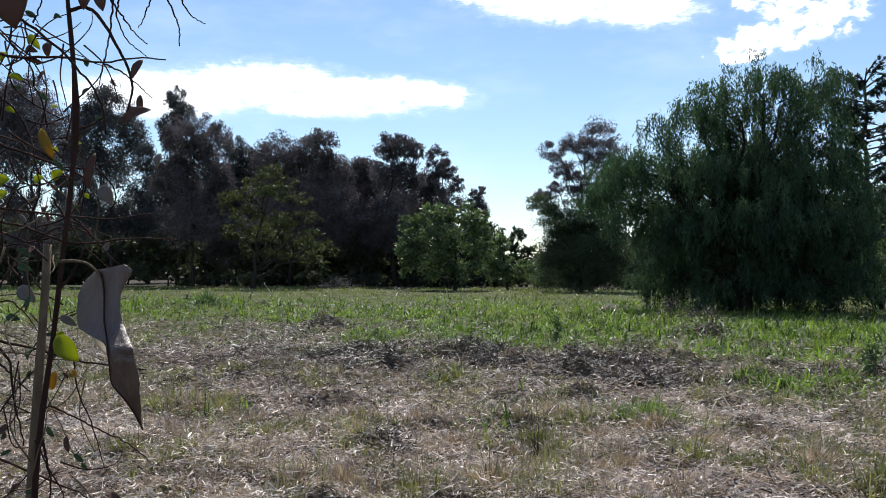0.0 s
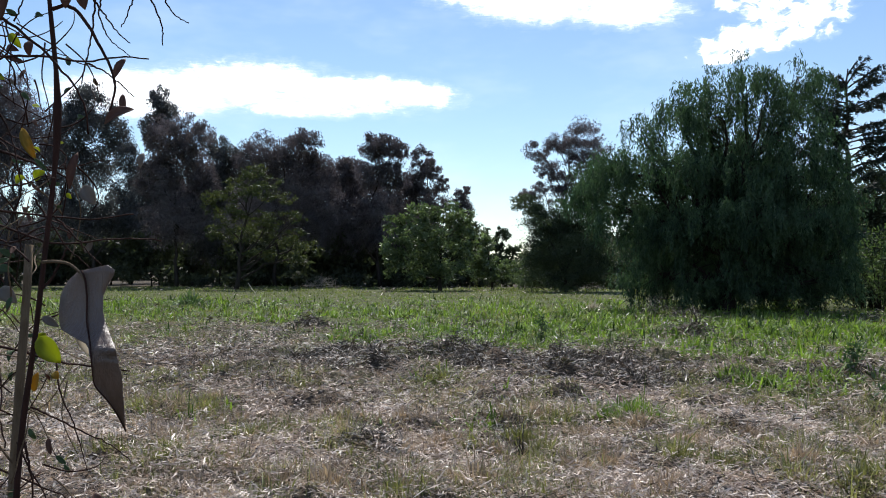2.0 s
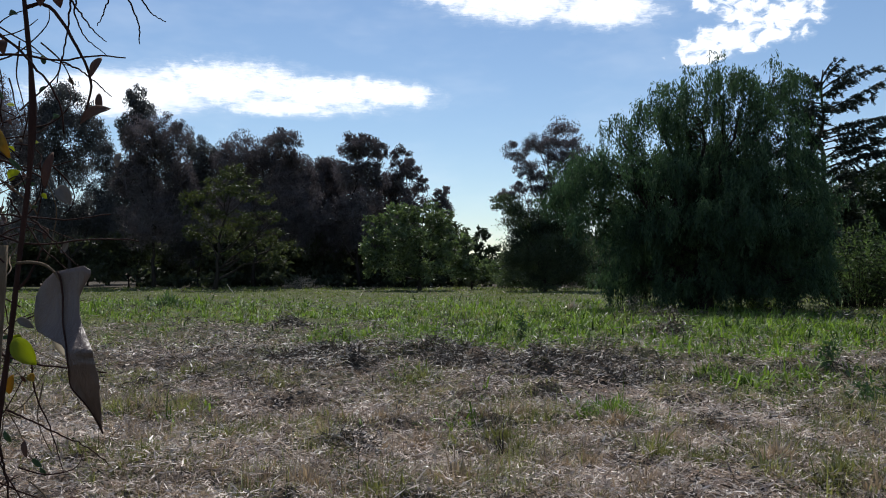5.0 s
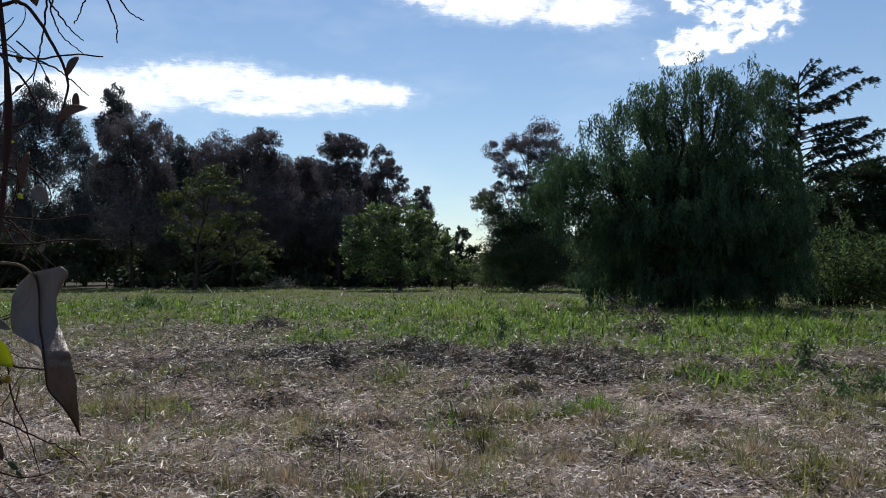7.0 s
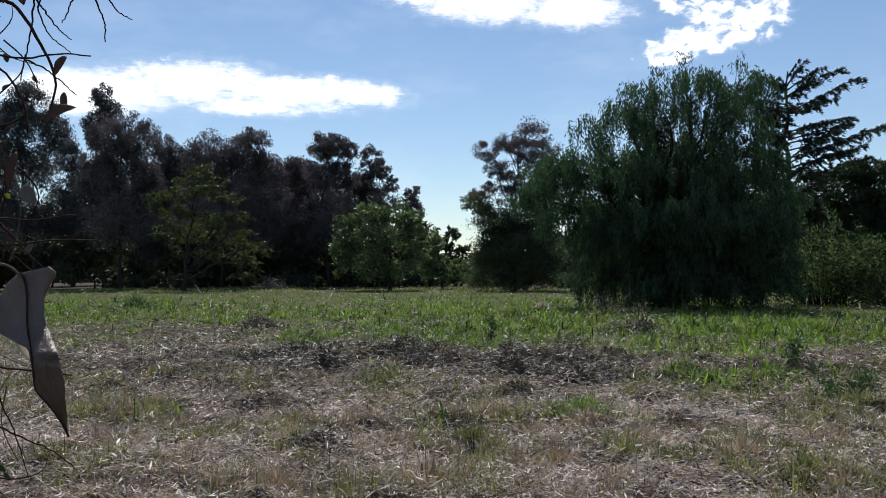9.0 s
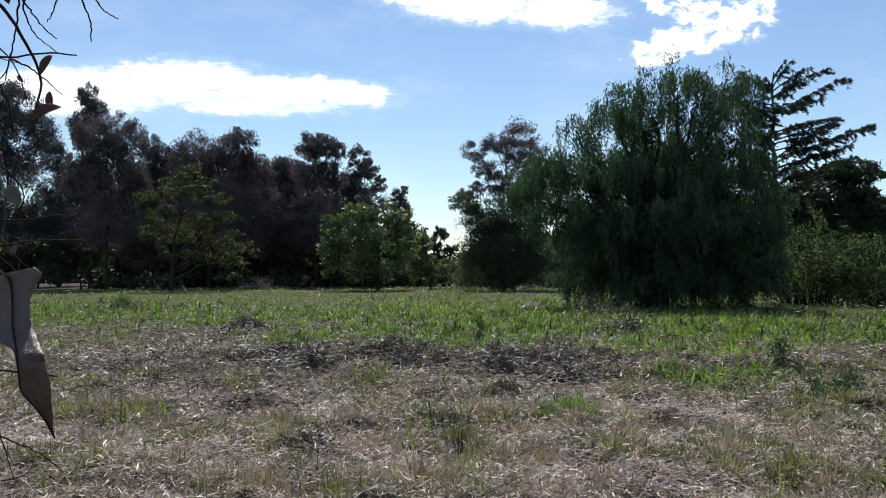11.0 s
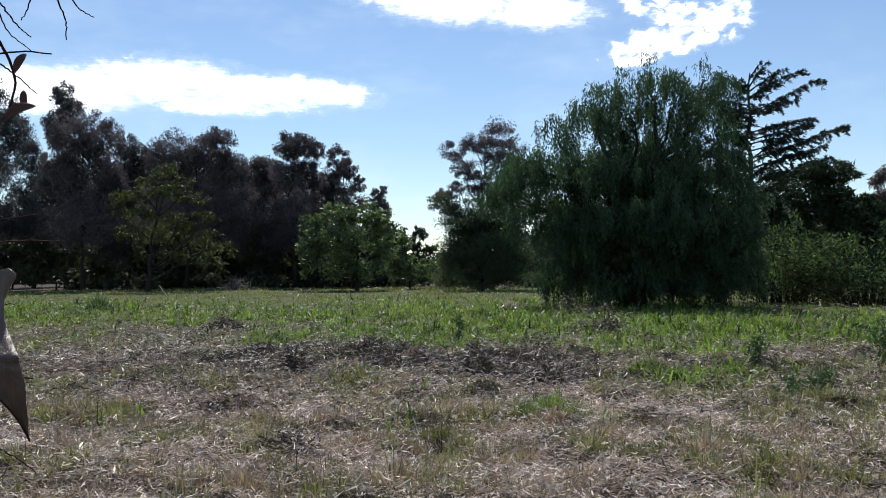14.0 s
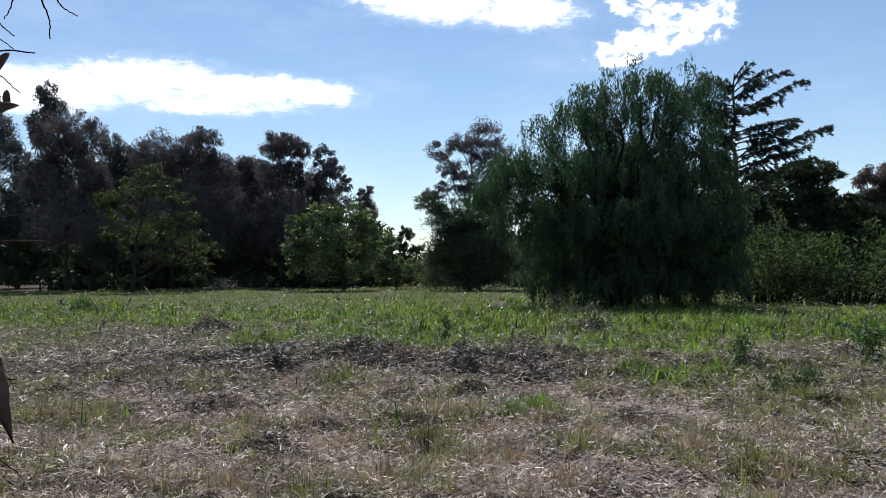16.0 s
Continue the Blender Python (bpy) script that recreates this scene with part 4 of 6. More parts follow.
def make_weeping(label, x, y, lobes, rng):
    """A pepper tree: limbs that arch outward into domes, from whose crests plumes of narrow leaflets hang."""
    z0 = float(ground_z(x, y))
    tree = tagged(new("tree"), label, "tree")
    tree.location = (x, y, z0)
    placed = place_lobes(x, y, lobes, rng, 0.5)
    stem = bowed((0, 0, -0.2), (0.3, 0, 5.0), rng, 0.04, 12)
    radii = 0.36 * np.linspace(1, 0.4, 12) * np.concatenate([[1.5, 1.2], np.ones(10)])
    v, t = tube(stem, radii, 12)
    smooth_shade(piece("trunk", tri_mesh("trunk", v, t), "bark", tree))
    leaves, ways, strings = [], [], []
    for c, r in placed:
        k = int(np.clip(np.searchsorted(stem[:, 2], 0.5 * c[2]), 2, 11))
        line = bowed(stem[k], c + np.array([0, 0, 0.35 * r[2]]), rng, 0.09, 9)
        v, t = tube(line, np.linspace(min(0.13, radii[k] * 0.55), 0.022, 9), 7)
        smooth_shade(piece("limb", tri_mesh("limb", v, t), "bark", tree))
        upper = float(np.clip((c[2] - 3.6) / 2.6, 0, 1))
        plumes = int((9.8 - 4.4 * upper) * (r[0] * r[1] + 0.8 * r[0] * r[2])) + 5
        d = unit(rng.normal(size=(plumes, 3)) + np.array([[0, 0, 0.15 + 0.35 * upper]]))
        hubs = c + d * r * (rng.uniform(0.08, 1, (plumes, 1)) ** (0.35 + 0.25 * (1 - upper)))
        for h, w in zip(hubs, d):
            strings.append(tube(bowed(line[rng.integers(3, 9)], h, rng, 0.12, 5), np.linspace(0.02, 0.005, 5), 3))
            reach = rng.uniform(0.25, 0.75)
            arch = unit(np.array([w[0], w[1], 0.35]) + rng.normal(0, 0.25, 3)) * reach
            hang = rng.uniform(0.4, 0.95) * (0.8 + 0.35 * upper)
            for _ in range(rng.integers(10, 17)):
                f = rng.uniform(0, 1)
                p = h + arch * f + np.array([0, 0, 0.22 * math.sin(2.2 * f) - 0.30 * f * f]) + rng.normal(0, 0.12, 3)
                long = min(hang * rng.uniform(0.5, 1.2), max(0.15, p[2] - 0.12))
                m = int(long * 17) + 4
                s = np.linspace(0, 1, m)
                drift = np.array([w[0], w[1], 0]) * rng.uniform(0.0, 0.22) + rng.normal(0, 0.06, 3) * np.array([1, 1, 0])
                row = p + drift * np.sin(s * 1.5)[:, None] + np.array([0, 0, -1.0]) * (long * s ** 1.25)[:, None]
                leaves.append(row + rng.normal(0, 0.026, (m, 3)))
                ways.append(np.repeat((drift * 0.8 + np.array([0, 0, -0.9]))[None], m, 0))
    v, t = joined(strings)
    tagged(piece("twig_spray", tri_mesh("twig_spray", v, t), "bark", tree), kind="stuff")
    at, along = np.concatenate(leaves), np.concatenate(ways)
    ok = at[:, 2] > 0.10
    at, along = at[ok], along[ok]
    n = len(at)
    along = unit(rng.normal(size=(n, 3)) * 0.42 + along)
    v, t = leaf_kites(at, along, rng.uniform(0.11, 0.20, n), rng.uniform(0.026, 0.048, n), rng)
    piece("crown", tri_mesh("crown", v, t), "willow", tree, "thin drooping leaf strands")
    return tree


def make_wispy(label, x, y, half, high, count, rng):
    """A shrub of long arching wands with small leaves along them."""
    shrub = tagged(new("shrub"), label, "shrub")
    shrub.location = (x, y, float(ground_z(x, y)))
    at, ways, wood = [], [], []
    for i in range(count):
        a = rng.uniform(0, 2 * np.pi)
        away = half * math.sqrt(rng.uniform(0, 1))
        root = np.array([0.35 * away * math.cos(a), 0.35 * away * math.sin(a), -0.1])
        rise = high * rng.uniform(0.22, 1.08) * (1 - 0.35 * (away / half) ** 2)
        out = np.array([math.cos(a), math.sin(a), 0]) * away * rng.uniform(0.6, 1.25)
        u = np.linspace(0, 1, 9)
        line = root + out * (u ** 1.5)[:, None] + np.array([0, 0, 1.0]) * (rise * (1.55 * u - 0.55 * u ** 2.6))[:, None]
        line += rng.normal(0, 0.05, line.shape) * u[:, None]
        wood.append(tube(line, np.linspace(0.022, 0.004, 9), 4))
        m = int(rise * rng.uniform(8, 46)) + 8
        f = rng.uniform(0.08, 1.0, m) ** 0.85
        wide = 0.07 + 0.16 * np.sin(np.pi * np.clip(f, 0, 0.97))
        at.append(np.stack([np.interp(f, u, line[:, k]) for k in range(3)], 1) + rng.normal(0, 1, (m, 3)) * wide[:, None])
        ways.append(unit(rng.normal(size=(m, 3)) * 0.6 + out * 0.3 + np.array([0, 0, 0.15])))
    v, t = joined(wood)
    tagged(piece("wand_tangle", tri_mesh("wand_tangle", v, t), "bark", shrub), kind="stuff")
    at, ways = np.concatenate(at), np.concatenate(ways)
    ok = at[:, 2] > 0.04
    at, ways = at[ok], ways[ok]
    v, t = leaf_kites(at, ways, rng.uniform(0.14, 0.30, len(at)), rng.uniform(0.045, 0.085, len(at)), rng)
    piece("foliage", tri_mesh("foliage", v, t), "shrub", shrub)
    return shrub


def make_cedar(label, x, y, high, reach, rng):
    """A cedar: long rising boughs with gaps between them, needles in flat plates along short side sprays."""
    tree = tagged(new("tree"), label, "tree")
    tree.location = (x, y, float(ground_z(x, y)))
    stem = bowed((0, 0, -0.1), (0.1, 0, high - 0.3), rng, 0.006, 14)
    v, t = tube(stem, np.linspace(0.30, 0.04, 14), 9)
    smooth_shade(piece("trunk", tri_mesh("trunk", v, t), "bark", tree))
    turn = -math.atan2(x, y)
    boughs = []
    # the long boughs that stand out at the open side: reach, tip height, slope
    for long, tip, slope in [(0.8, 15.4, 1.5), (1.5, 15.1, 0.9), (2.3, 14.8, 0.6), (3.3, 14.3, 0.42), (1.8, 13.9, 0.5), (4.5, 13.5, 0.36), (2.8, 12.8, 0.35), (1.9, 12.2, 0.2), (4.2, 11.6, 0.24), (2.5, 11.2, 0.25), (3.6, 10.8, 0.2), (5.5, 10.5, 0.36), (3.2, 10.0, 0.2), (4.6, 9.5, 0.30), (3.6, 8.9, 0.2), (4.9, 8.3, 0.25)]:
        boughs.append((turn + rng.normal(0, 0.35), long * rng.uniform(1.0, 1.12), tip - slope * long, slope))
    z = 2.4
    while z < high - 0.8:
        d = high - z
        for j in range(4 if d > 2 else 3):
            boughs.append((turn + math.pi + rng.normal(0, 0.95) if j else rng.uniform(0, 6.28), min(reach, 0.9 + 0.7 * d) * rng.uniform(0.35, 0.9), z + rng.uniform(-0.3, 0.3), rng.normal(0.3, 0.14)))
        z += rng.uniform(0.6, 1.0)
    at, ways = [], []
    for a, long, root, slope in boughs:
        out = np.array([math.cos(a), math.sin(a), 0])
        side = np.array([-out[1], out[0], 0])
        u = np.linspace(0, 1, 10)
        line = np.array([0.05, 0, root]) + out * (long * u)[:, None] + np.array([0, 0, 1.0]) * (long * slope * (1.18 * u - 0.18 * u ** 3))[:, None]
        line += rng.normal(0, 0.07, line.shape) * u[:, None]
        v, t = tube(line, np.linspace(0.06, 0.01, 10), 5)
        smooth_shade(piece("bough", tri_mesh("bough", v, t), "bark", tree))
        f = 0.22
        while f < 1.0:
            spot = np.array([np.interp(f, u, line[:, i]) for i in range(3)])
            for hand in (-1, 1):
                span = (0.12 + 0.30 * long * f * (1.1 - f)) * rng.gamma(1.6, 0.5)
                way = unit(side * hand + out * rng.uniform(0.2, 1.1) + np.array([0, 0, rng.normal(-0.12, 0.2)]))
                m = int(46 * span) + 8
                g = rng.uniform(0, 1, m)
                at.append(spot + way * (span * g)[:, None] + rng.normal(0, 0.04, (m, 3)) - np.array([0, 0, 0.22]) * (g ** 2)[:, None] + np.array([0, 0, 1.0]) * rng.normal(0, 0.05))
                ways.append(unit(way * 0.8 + out * 0.4 + rng.normal(0, 0.5, (m, 3)) + np.array([0, 0, 0.1])))
            f += rng.uniform(0.05, 0.22) / max(long, 0.6)
    at, ways = np.concatenate(at), np.concatenate(ways)
    v, t = leaf_tris(at, ways, rng.uniform(0.13, 0.28, len(at)), rng.uniform(0.05, 0.09, len(at)), rng)
    piece("crown", tri_mesh("crown", v, t), "cedar", tree, "dark needles in flat tiers")
    return tree


# kind, label, foot x, foot y, lobes of the crown (across, behind, height, half width, half height)
TREES = []
TREES.append(("gum", "tall gum tree with drooping grey-brown foliage", -31.3, 64.8, [(-0.2, 0, 13.9, 2.59, 2.35), (-1.1, 0, 10.9, 2.35, 2.82), (1.4, 0, 11.1, 2.35, 2.82), (-0.5, 0, 6.9, 1.69, 1.69), (2.4, 0, 7.7, 1.04, 1.41), (0.5, 0, 3.8, 2.35, 1.41)]))
TREES.append(("gum_blue", "slender gum tree with bluish thin foliage", -26.2, 69.2, [(-0.6, 0, 14.4, 1.84, 1.74), (-2.1, 0, 12.7, 1.69, 1.94), (0.7, 0, 12.4, 1.45, 1.69), (-1, 0, 9.8, 2.03, 1.94), (1.2, 0, 5.8, 1.69, 1.94), (-1.6, 0, 5.7, 2.18, 2.18)]))
TREES.append(("gum_blue", "spindly gum tree with a sparse pointed crown", -23.4, 76.5, [(-0.4, 0, 16.3, 0.94, 1.36), (0.3, 0, 14.8, 1.15, 1.31), (-0.9, 0, 13.5, 1.31, 1.57), (-0.8, 0, 8.7, 1.57, 2.62)]))
TREES.append(("gum", "gum tree with dense brown-grey crown and bare trunk", -20.0, 69.2, [(0.8, 0, 12.2, 1.69, 1.69), (-0.9, 0, 11.7, 1.6, 1.69), (0.3, 0, 9.7, 2.17, 2.07), (-1.6, 0, 8.5, 1.6, 1.6), (1.9, 0, 8.1, 1.41, 2.35), (0.1, 0, 5.3, 2.82, 2.12)]))
TREES.append(("gum_blue", "slim gum tree with bluish crown", -17.6, 73.9, [(-0.4, 0, 11.8, 1.19, 1.29), (0.6, 0, 10.3, 1.29, 1.74), (-0.6, 0, 8.1, 1.49, 1.99), (-0.3, 0, 4.2, 2.24, 2.48)]))
TREES.append(("gum", "broad gum tree with dense brownish crown", -12.8, 72.9, [(-0.8, 0, 11.1, 2.03, 1.84), (-2.2, 0, 9.9, 1.45, 1.94), (2.2, 0, 11.9, 1.74, 1.45), (1.1, 0, 9.9, 2.18, 2.18), (3.5, 0, 10, 1.45, 1.74), (0.2, 0, 6.6, 2.9, 2.42), (3.5, 0, 6.1, 2.18, 2.9)]))
TREES.append(("gum", "gum tree with low rounded dark crown", -7.3, 75.6, [(-0, 0, 10.3, 1.19, 1.39), (-1.2, 0, 9, 1.29, 1.74), (0.7, 0, 8.3, 1.24, 2.24), (-0.3, 0, 5.3, 2.24, 2.48)]))
TREES.append(("gum", "tall gum tree with dark upright crown", -4.0, 73.9, [(-0.6, 0, 12.1, 1.26, 1.26), (0.2, 0, 11.9, 1.35, 1.35), (1.6, 0, 11.7, 0.82, 1.06), (-0.6, 0, 9.6, 1.55, 1.74), (1.1, 0, 9.1, 1.26, 1.94), (-0, 0, 5.7, 2.03, 2.66), (-2, 0, 5.2, 1.45, 2.42)]))
TREES.append(("gum", "gum tree with thin two-lobed dark crown", -0.7, 76.0, [(0.1, 0, 11.3, 0.99, 1.19), (1, 0, 10.4, 0.8, 1.09), (-0.1, 0, 9.4, 1.49, 1.29), (2, 0, 9, 0.75, 0.8), (-0.8, 0, 7.9, 1.24, 1.74), (0.9, 0, 7.4, 1.69, 1.49), (-1.8, 0, 5.4, 1.49, 2.48)]))
TREES.append(("gum", "small far gum tree with sparse crown", 3.5, 85.9, [(0, 0, 9.3, 0.79, 0.79), (-0.5, 0, 8.6, 0.79, 0.67), (0.2, 0, 7.5, 1.01, 1.12), (-0.1, 0, 4.8, 1.24, 1.97)]))
TREES.append(("locust", "feathery yellow-green tree with layered branches", -13.8, 62.5, [(1.3, 0, 8.7, 1.09, 0.59), (0.2, 0, 7.9, 1.09, 0.59), (2.3, 0, 7.7, 1, 0.5), (-0.6, 0, 6.8, 1.09, 0.67), (1.2, 0, 6.9, 1.42, 0.67), (3.2, 0, 6.7, 1, 0.5), (4.1, 0, 5.3, 1.09, 0.42), (-0.3, 0, 5.5, 1.42, 0.67), (2.2, 0, 5.2, 1.51, 0.67), (-1.2, 0, 4.2, 1.09, 0.75), (0.8, 0, 4.1, 1.67, 0.75), (3.4, 0, 4, 1.51, 0.59), (5.1, 0, 3.2, 1.26, 0.38), (4.2, 0, 2.3, 1.1, 0.4), (-1.9, 0, 6.2, 0.67, 0.92), (1.8, 0, 2.6, 1.2, 0.5)]))
TREES.append(("broad", "rounded fresh green broad-leaved tree", 0.9, 62.0, [(-1.2, 0, 5.5, 1.3, 0.89), (0.4, 0, 5.6, 1.38, 0.81), (1.6, 0, 4.9, 0.97, 0.81), (-2.9, 0, 4.8, 1.05, 0.89), (-0.8, 0, 3.8, 2.03, 1.3), (1.6, 0, 3.4, 1.05, 1.05), (-3.1, 0, 3.2, 1.14, 1.14), (-1.4, 0, 2, 1.82, 1.22), (1, 0, 1.8, 1.54, 1.14), (-3.6, 0, 1.8, 0.65, 0.81)]))
TREES.append(("broad", "small dull green broad-leaved tree", 5.0, 65.8, [(-0.5, 0, 3.5, 0.6, 0.8), (-0.6, 0, 2.6, 0.9, 0.8), (-0.8, 0, 1.7, 1.1, 1.0), (1.2, 0, 1.6, 1.0, 0.9), (0.5, 0, 1.2, 1.4, 0.7)]))
TREES.append(("cypress", "dark narrow far tree", 9.6, 109.6, [(-0.1, 0, 6.1, 1.08, 0.94), (-0.9, 0, 4.6, 1.01, 1.15), (1.3, 0, 4.3, 0.86, 0.72), (0.2, 0, 2.5, 1.87, 1.73)]))
TREES.append(("gum_pale", "pale-barked gum tree with purplish-grey airy crown", 10.5, 61.1, [(-2.7, 0, 10, 1.05, 0.89), (0.3, 0, 11, 1.46, 1.14), (-1, 0, 10.4, 1.22, 0.97), (1.6, 0, 9.9, 0.97, 1.14), (-2, 0, 8.7, 1.05, 0.81), (0.4, 0, 9, 1.38, 1.14), (-0.6, 0, 7.9, 1.14, 0.81), (1.6, 0, 8.3, 1.14, 1.14), (-2.4, 0, 7.3, 0.89, 0.73), (-3.6, 0, 6.9, 0.65, 0.65), (-1, 0, 6.9, 1.05, 0.81), (0.6, 0, 7.1, 1.22, 0.89)]))
TREES.append(("dim", "low dark green dense tree in shade", 9.5, 59.2, [(-2.8, 0, 6.1, 0.94, 0.78), (-1.7, 0, 5.4, 1.1, 0.78), (-1.7, 0, 4.4, 1.41, 0.94), (0.4, 0, 5.1, 1.73, 1.02), (1.9, 0, 6.1, 1.33, 1.57), (-1.2, 0, 3, 1.73, 1.33), (1.1, 0, 3, 1.96, 1.57), (-1.7, 0, 1.9, 1.18, 1.02), (2.1, 0, 1.9, 1.57, 1.33), (-2.3, 0, 0.8, 1.2, 0.8), (-0.3, 0, 0.9, 1.3, 0.9), (1.7, 0, 0.8, 1.3, 0.8), (-0.2, 0.3, 4.2, 1.7, 1.5)]))
PEPPER_TOP = [(0.5, 0, 7.9, 1.35, 1.0), (-0.6, -0.5, 7.4, 1.1, 0.9), (2.6, 0.3, 8.1, 0.95, 0.95), (1.5, -0.6, 7.1, 1.0, 0.95), (3.0, 0.6, 7.3, 0.6, 1.0), (-1.6, -0.6, 6.7, 0.85, 0.7), (-2.9, -0.3, 6.5, 0.6, 0.55), (0.1, -1.0, 6.3, 1.25, 0.95), (2.2, -0.8, 6.2, 1.1, 0.95), (2.7, -0.4, 5.4, 0.95, 0.95)]
PEPPER_SHOULDERS = [(-4.0, -1.0, 4.6, 1.1, 0.85), (-2.4, -1.4, 4.9, 1.1, 0.8), (-4.8, -0.6, 4.1, 0.8, 0.8), (-3.2, -1.5, 5.2, 0.9, 0.7), (-1.0, -1.5, 4.9, 1.05, 0.85), (0.7, -1.6, 4.7, 1.3, 0.95), (2.1, -1.5, 4.5, 1.2, 0.95), (3.3, -1.0, 4.2, 0.9, 0.9), (3.9, -0.4, 3.6, 0.55, 0.8), (-3.3, -1.2, 3.4, 1.0, 0.8)]
PEPPER_SKIRT = [(-2.0, -1.2, 2.6, 1.2, 0.95), (-0.7, -1.5, 3.0, 1.3, 0.95), (0.9, -1.6, 2.9, 1.3, 0.95), (2.3, -1.5, 2.8, 1.2, 0.95), (3.4, -1.0, 2.5, 0.9, 0.95), (4.0, -0.4, 1.9, 0.4, 0.95), (-2.9, -0.6, 1.9, 0.7, 0.9), (-2.5, -0.4, 1.1, 0.8, 0.85), (-1.0, -0.6, 1.3, 1.2, 0.95), (0.9, -0.7, 1.2, 1.3, 0.95), (2.5, -0.6, 1.2, 1.2, 0.95), (3.5, -0.4, 1.0, 0.75, 0.95)]
PEPPER_CORE = [(0.6, -0.2, 4.6, 1.3, 0.9), (1.8, 0.0, 4.2, 1.2, 0.9), (0.8, 0.3, 3.8, 1.6, 0.9), (-1.6, 0.2, 4.9, 1.2, 0.9), (-0.2, 0.4, 5.4, 1.2, 0.9), (-2.8, 0.3, 4.0, 1.0, 0.8), (0.1, 1.5, 5.3, 1.9, 1.35), (2.4, 1.5, 4.6, 1.7, 1.35), (-1.9, 1.2, 3.1, 1.6, 1.35), (0.3, 1.5, 2.4, 2.1, 1.55), (2.6, 1.4, 2.2, 1.7, 1.55), (-1.7, 1.2, 1.1, 1.4, 1.1), (1.1, 1.4, 0.9, 1.9, 1.0), (3.0, 1.2, 0.9, 1.1, 1.0)]
TREES.append(("willow", "large weeping pepper tree with hanging green strands", 10.7, 31.2, PEPPER_TOP + PEPPER_SHOULDERS + PEPPER_SKIRT + PEPPER_CORE))
TREES.append(("pine", "dark pine with dense crown", 21.4, 36.2, [(-0.4, 0, 5.9, 0.9, 0.55), (0.3, 0, 5.6, 0.9, 0.65), (-0.9, 0, 5.0, 1.1, 0.8), (0.3, 0, 4.3, 1.1, 1.0), (-1.0, 0, 3.6, 1.0, 1.1), (0.4, 0, 2.8, 1.25, 1.25)]))
TREES.append(("pine", "dark pine with dense crown", 23.3, 36.5, [(-0.1, 0, 4.3, 0.75, 0.57), (-0.4, 0, 3.5, 1.15, 0.97), (0.6, 0, 3.3, 1.15, 1.15), (-0.1, 0, 2.0, 1.4, 1.25)]))
TREES.append(("russet", "round russet-brown gum tree", 38.3, 56.2, [(-0.2, 0, 7.1, 1.51, 1.51), (1, 0, 7.5, 1.6, 1.42), (-0.4, 0, 5.3, 1.6, 1.78), (1.1, 0, 5.1, 1.78, 1.78), (0, 0, 3.1, 1.96, 1.6)]))
TREES.append(("shrub", "light green wispy spreading shrub", 18.2, 34.2, [(-0.5, 0, 2.9, 0.89, 0.7), (0.6, 0, 3.2, 0.99, 0.65), (0, 0, 2.1, 1.24, 0.84), (-0.8, 0, 2, 0.89, 0.84), (1, 0, 2.1, 1.09, 0.8), (0, 0, 0.9, 1.24, 0.7), (1.2, 0, 3.7, 0.65, 0.5), (-1.1, 0, 1.1, 0.84, 0.7), (-0.1, 0, 3.7, 0.6, 0.45), (1.1, 0, 0.9, 1.09, 0.7)]))
TREES.append(("shrub", "light green wispy spreading shrub", 21.2, 33.2, [(-0.5, 0, 2.6, 1.02, 0.63), (0.5, 0, 2.3, 1.11, 0.73), (-0.2, 0, 1.6, 1.31, 0.77), (1.1, 0, 1.8, 0.97, 0.87), (-1, 0, 1.3, 0.82, 0.73), (1.8, 0, 1.6, 0.87, 0.92), (0.2, 0, 0.8, 1.21, 0.58), (-0.6, 0, 3.2, 0.63, 0.44), (0.7, 0, 2.9, 0.58, 0.39), (1.4, 0, 0.8, 1.06, 0.63)]))
TREES.append(("back_gum", "dark gum tree in the back row", -26.7, 90.1, [(-0.7, 0, 10.1, 2.21, 2.21), (1, 0, 8, 2.58, 2.46), (-1.2, 0, 5.9, 2.77, 2.77), (0.8, 0, 3.6, 2.77, 2.77)]))
TREES.append(("back_gum", "dark gum tree in the back row", -21.7, 91.5, [(-0.7, 0, 10.8, 2.58, 2.21), (1.1, 0, 8.8, 3.01, 2.46), (-1.2, 0, 6.6, 3.23, 2.77), (0.8, 0, 4.3, 3.23, 2.77)]))
TREES.append(("back_gum", "dark gum tree in the back row", -17.1, 92.4, [(-0.7, 0, 11, 2.58, 2.21), (1.1, 0, 8.9, 3.01, 2.46), (-1.3, 0, 6.7, 3.23, 2.77), (0.8, 0, 4.3, 3.23, 2.77)]))
TREES.append(("back_gum", "dark gum tree in the back row", -12.4, 93.2, [(-0.7, 0, 11.7, 2.21, 2.21), (1.1, 0, 9.6, 2.58, 2.46), (-1.3, 0, 7.4, 2.77, 2.77), (0.9, 0, 5, 2.77, 2.77)]))
TREES.append(("back_gum", "dark gum tree in the back row", -7.6, 93.7, [(-0.7, 0, 11.2, 2.21, 2.21), (1.1, 0, 9, 2.58, 2.46), (-1.3, 0, 6.9, 2.77, 2.77), (0.9, 0, 4.4, 2.77, 2.77)]))
TREES.append(("back_gum", "dark gum tree in the back row", -2.7, 94.0, [(-0.7, 0, 8.8, 2.21, 2.21), (1.2, 0, 6.6, 2.58, 2.46), (-1.3, 0, 4.5, 2.77, 2.77), (0.9, 0, 2, 2.77, 2.77)]))
TREES.append(("gum_blue", "thin bluish gum tree in the back row", -28.4, 83.3, [(-0.4, 0, 12.4, 1.27, 1.73), (0.4, 0, 10, 1.27, 1.61), (-0.7, 0, 8.3, 1.61, 1.73), (0.6, 0, 6.1, 1.61, 2.07), (-1.2, 0, 4.5, 2.3, 2.3)]))
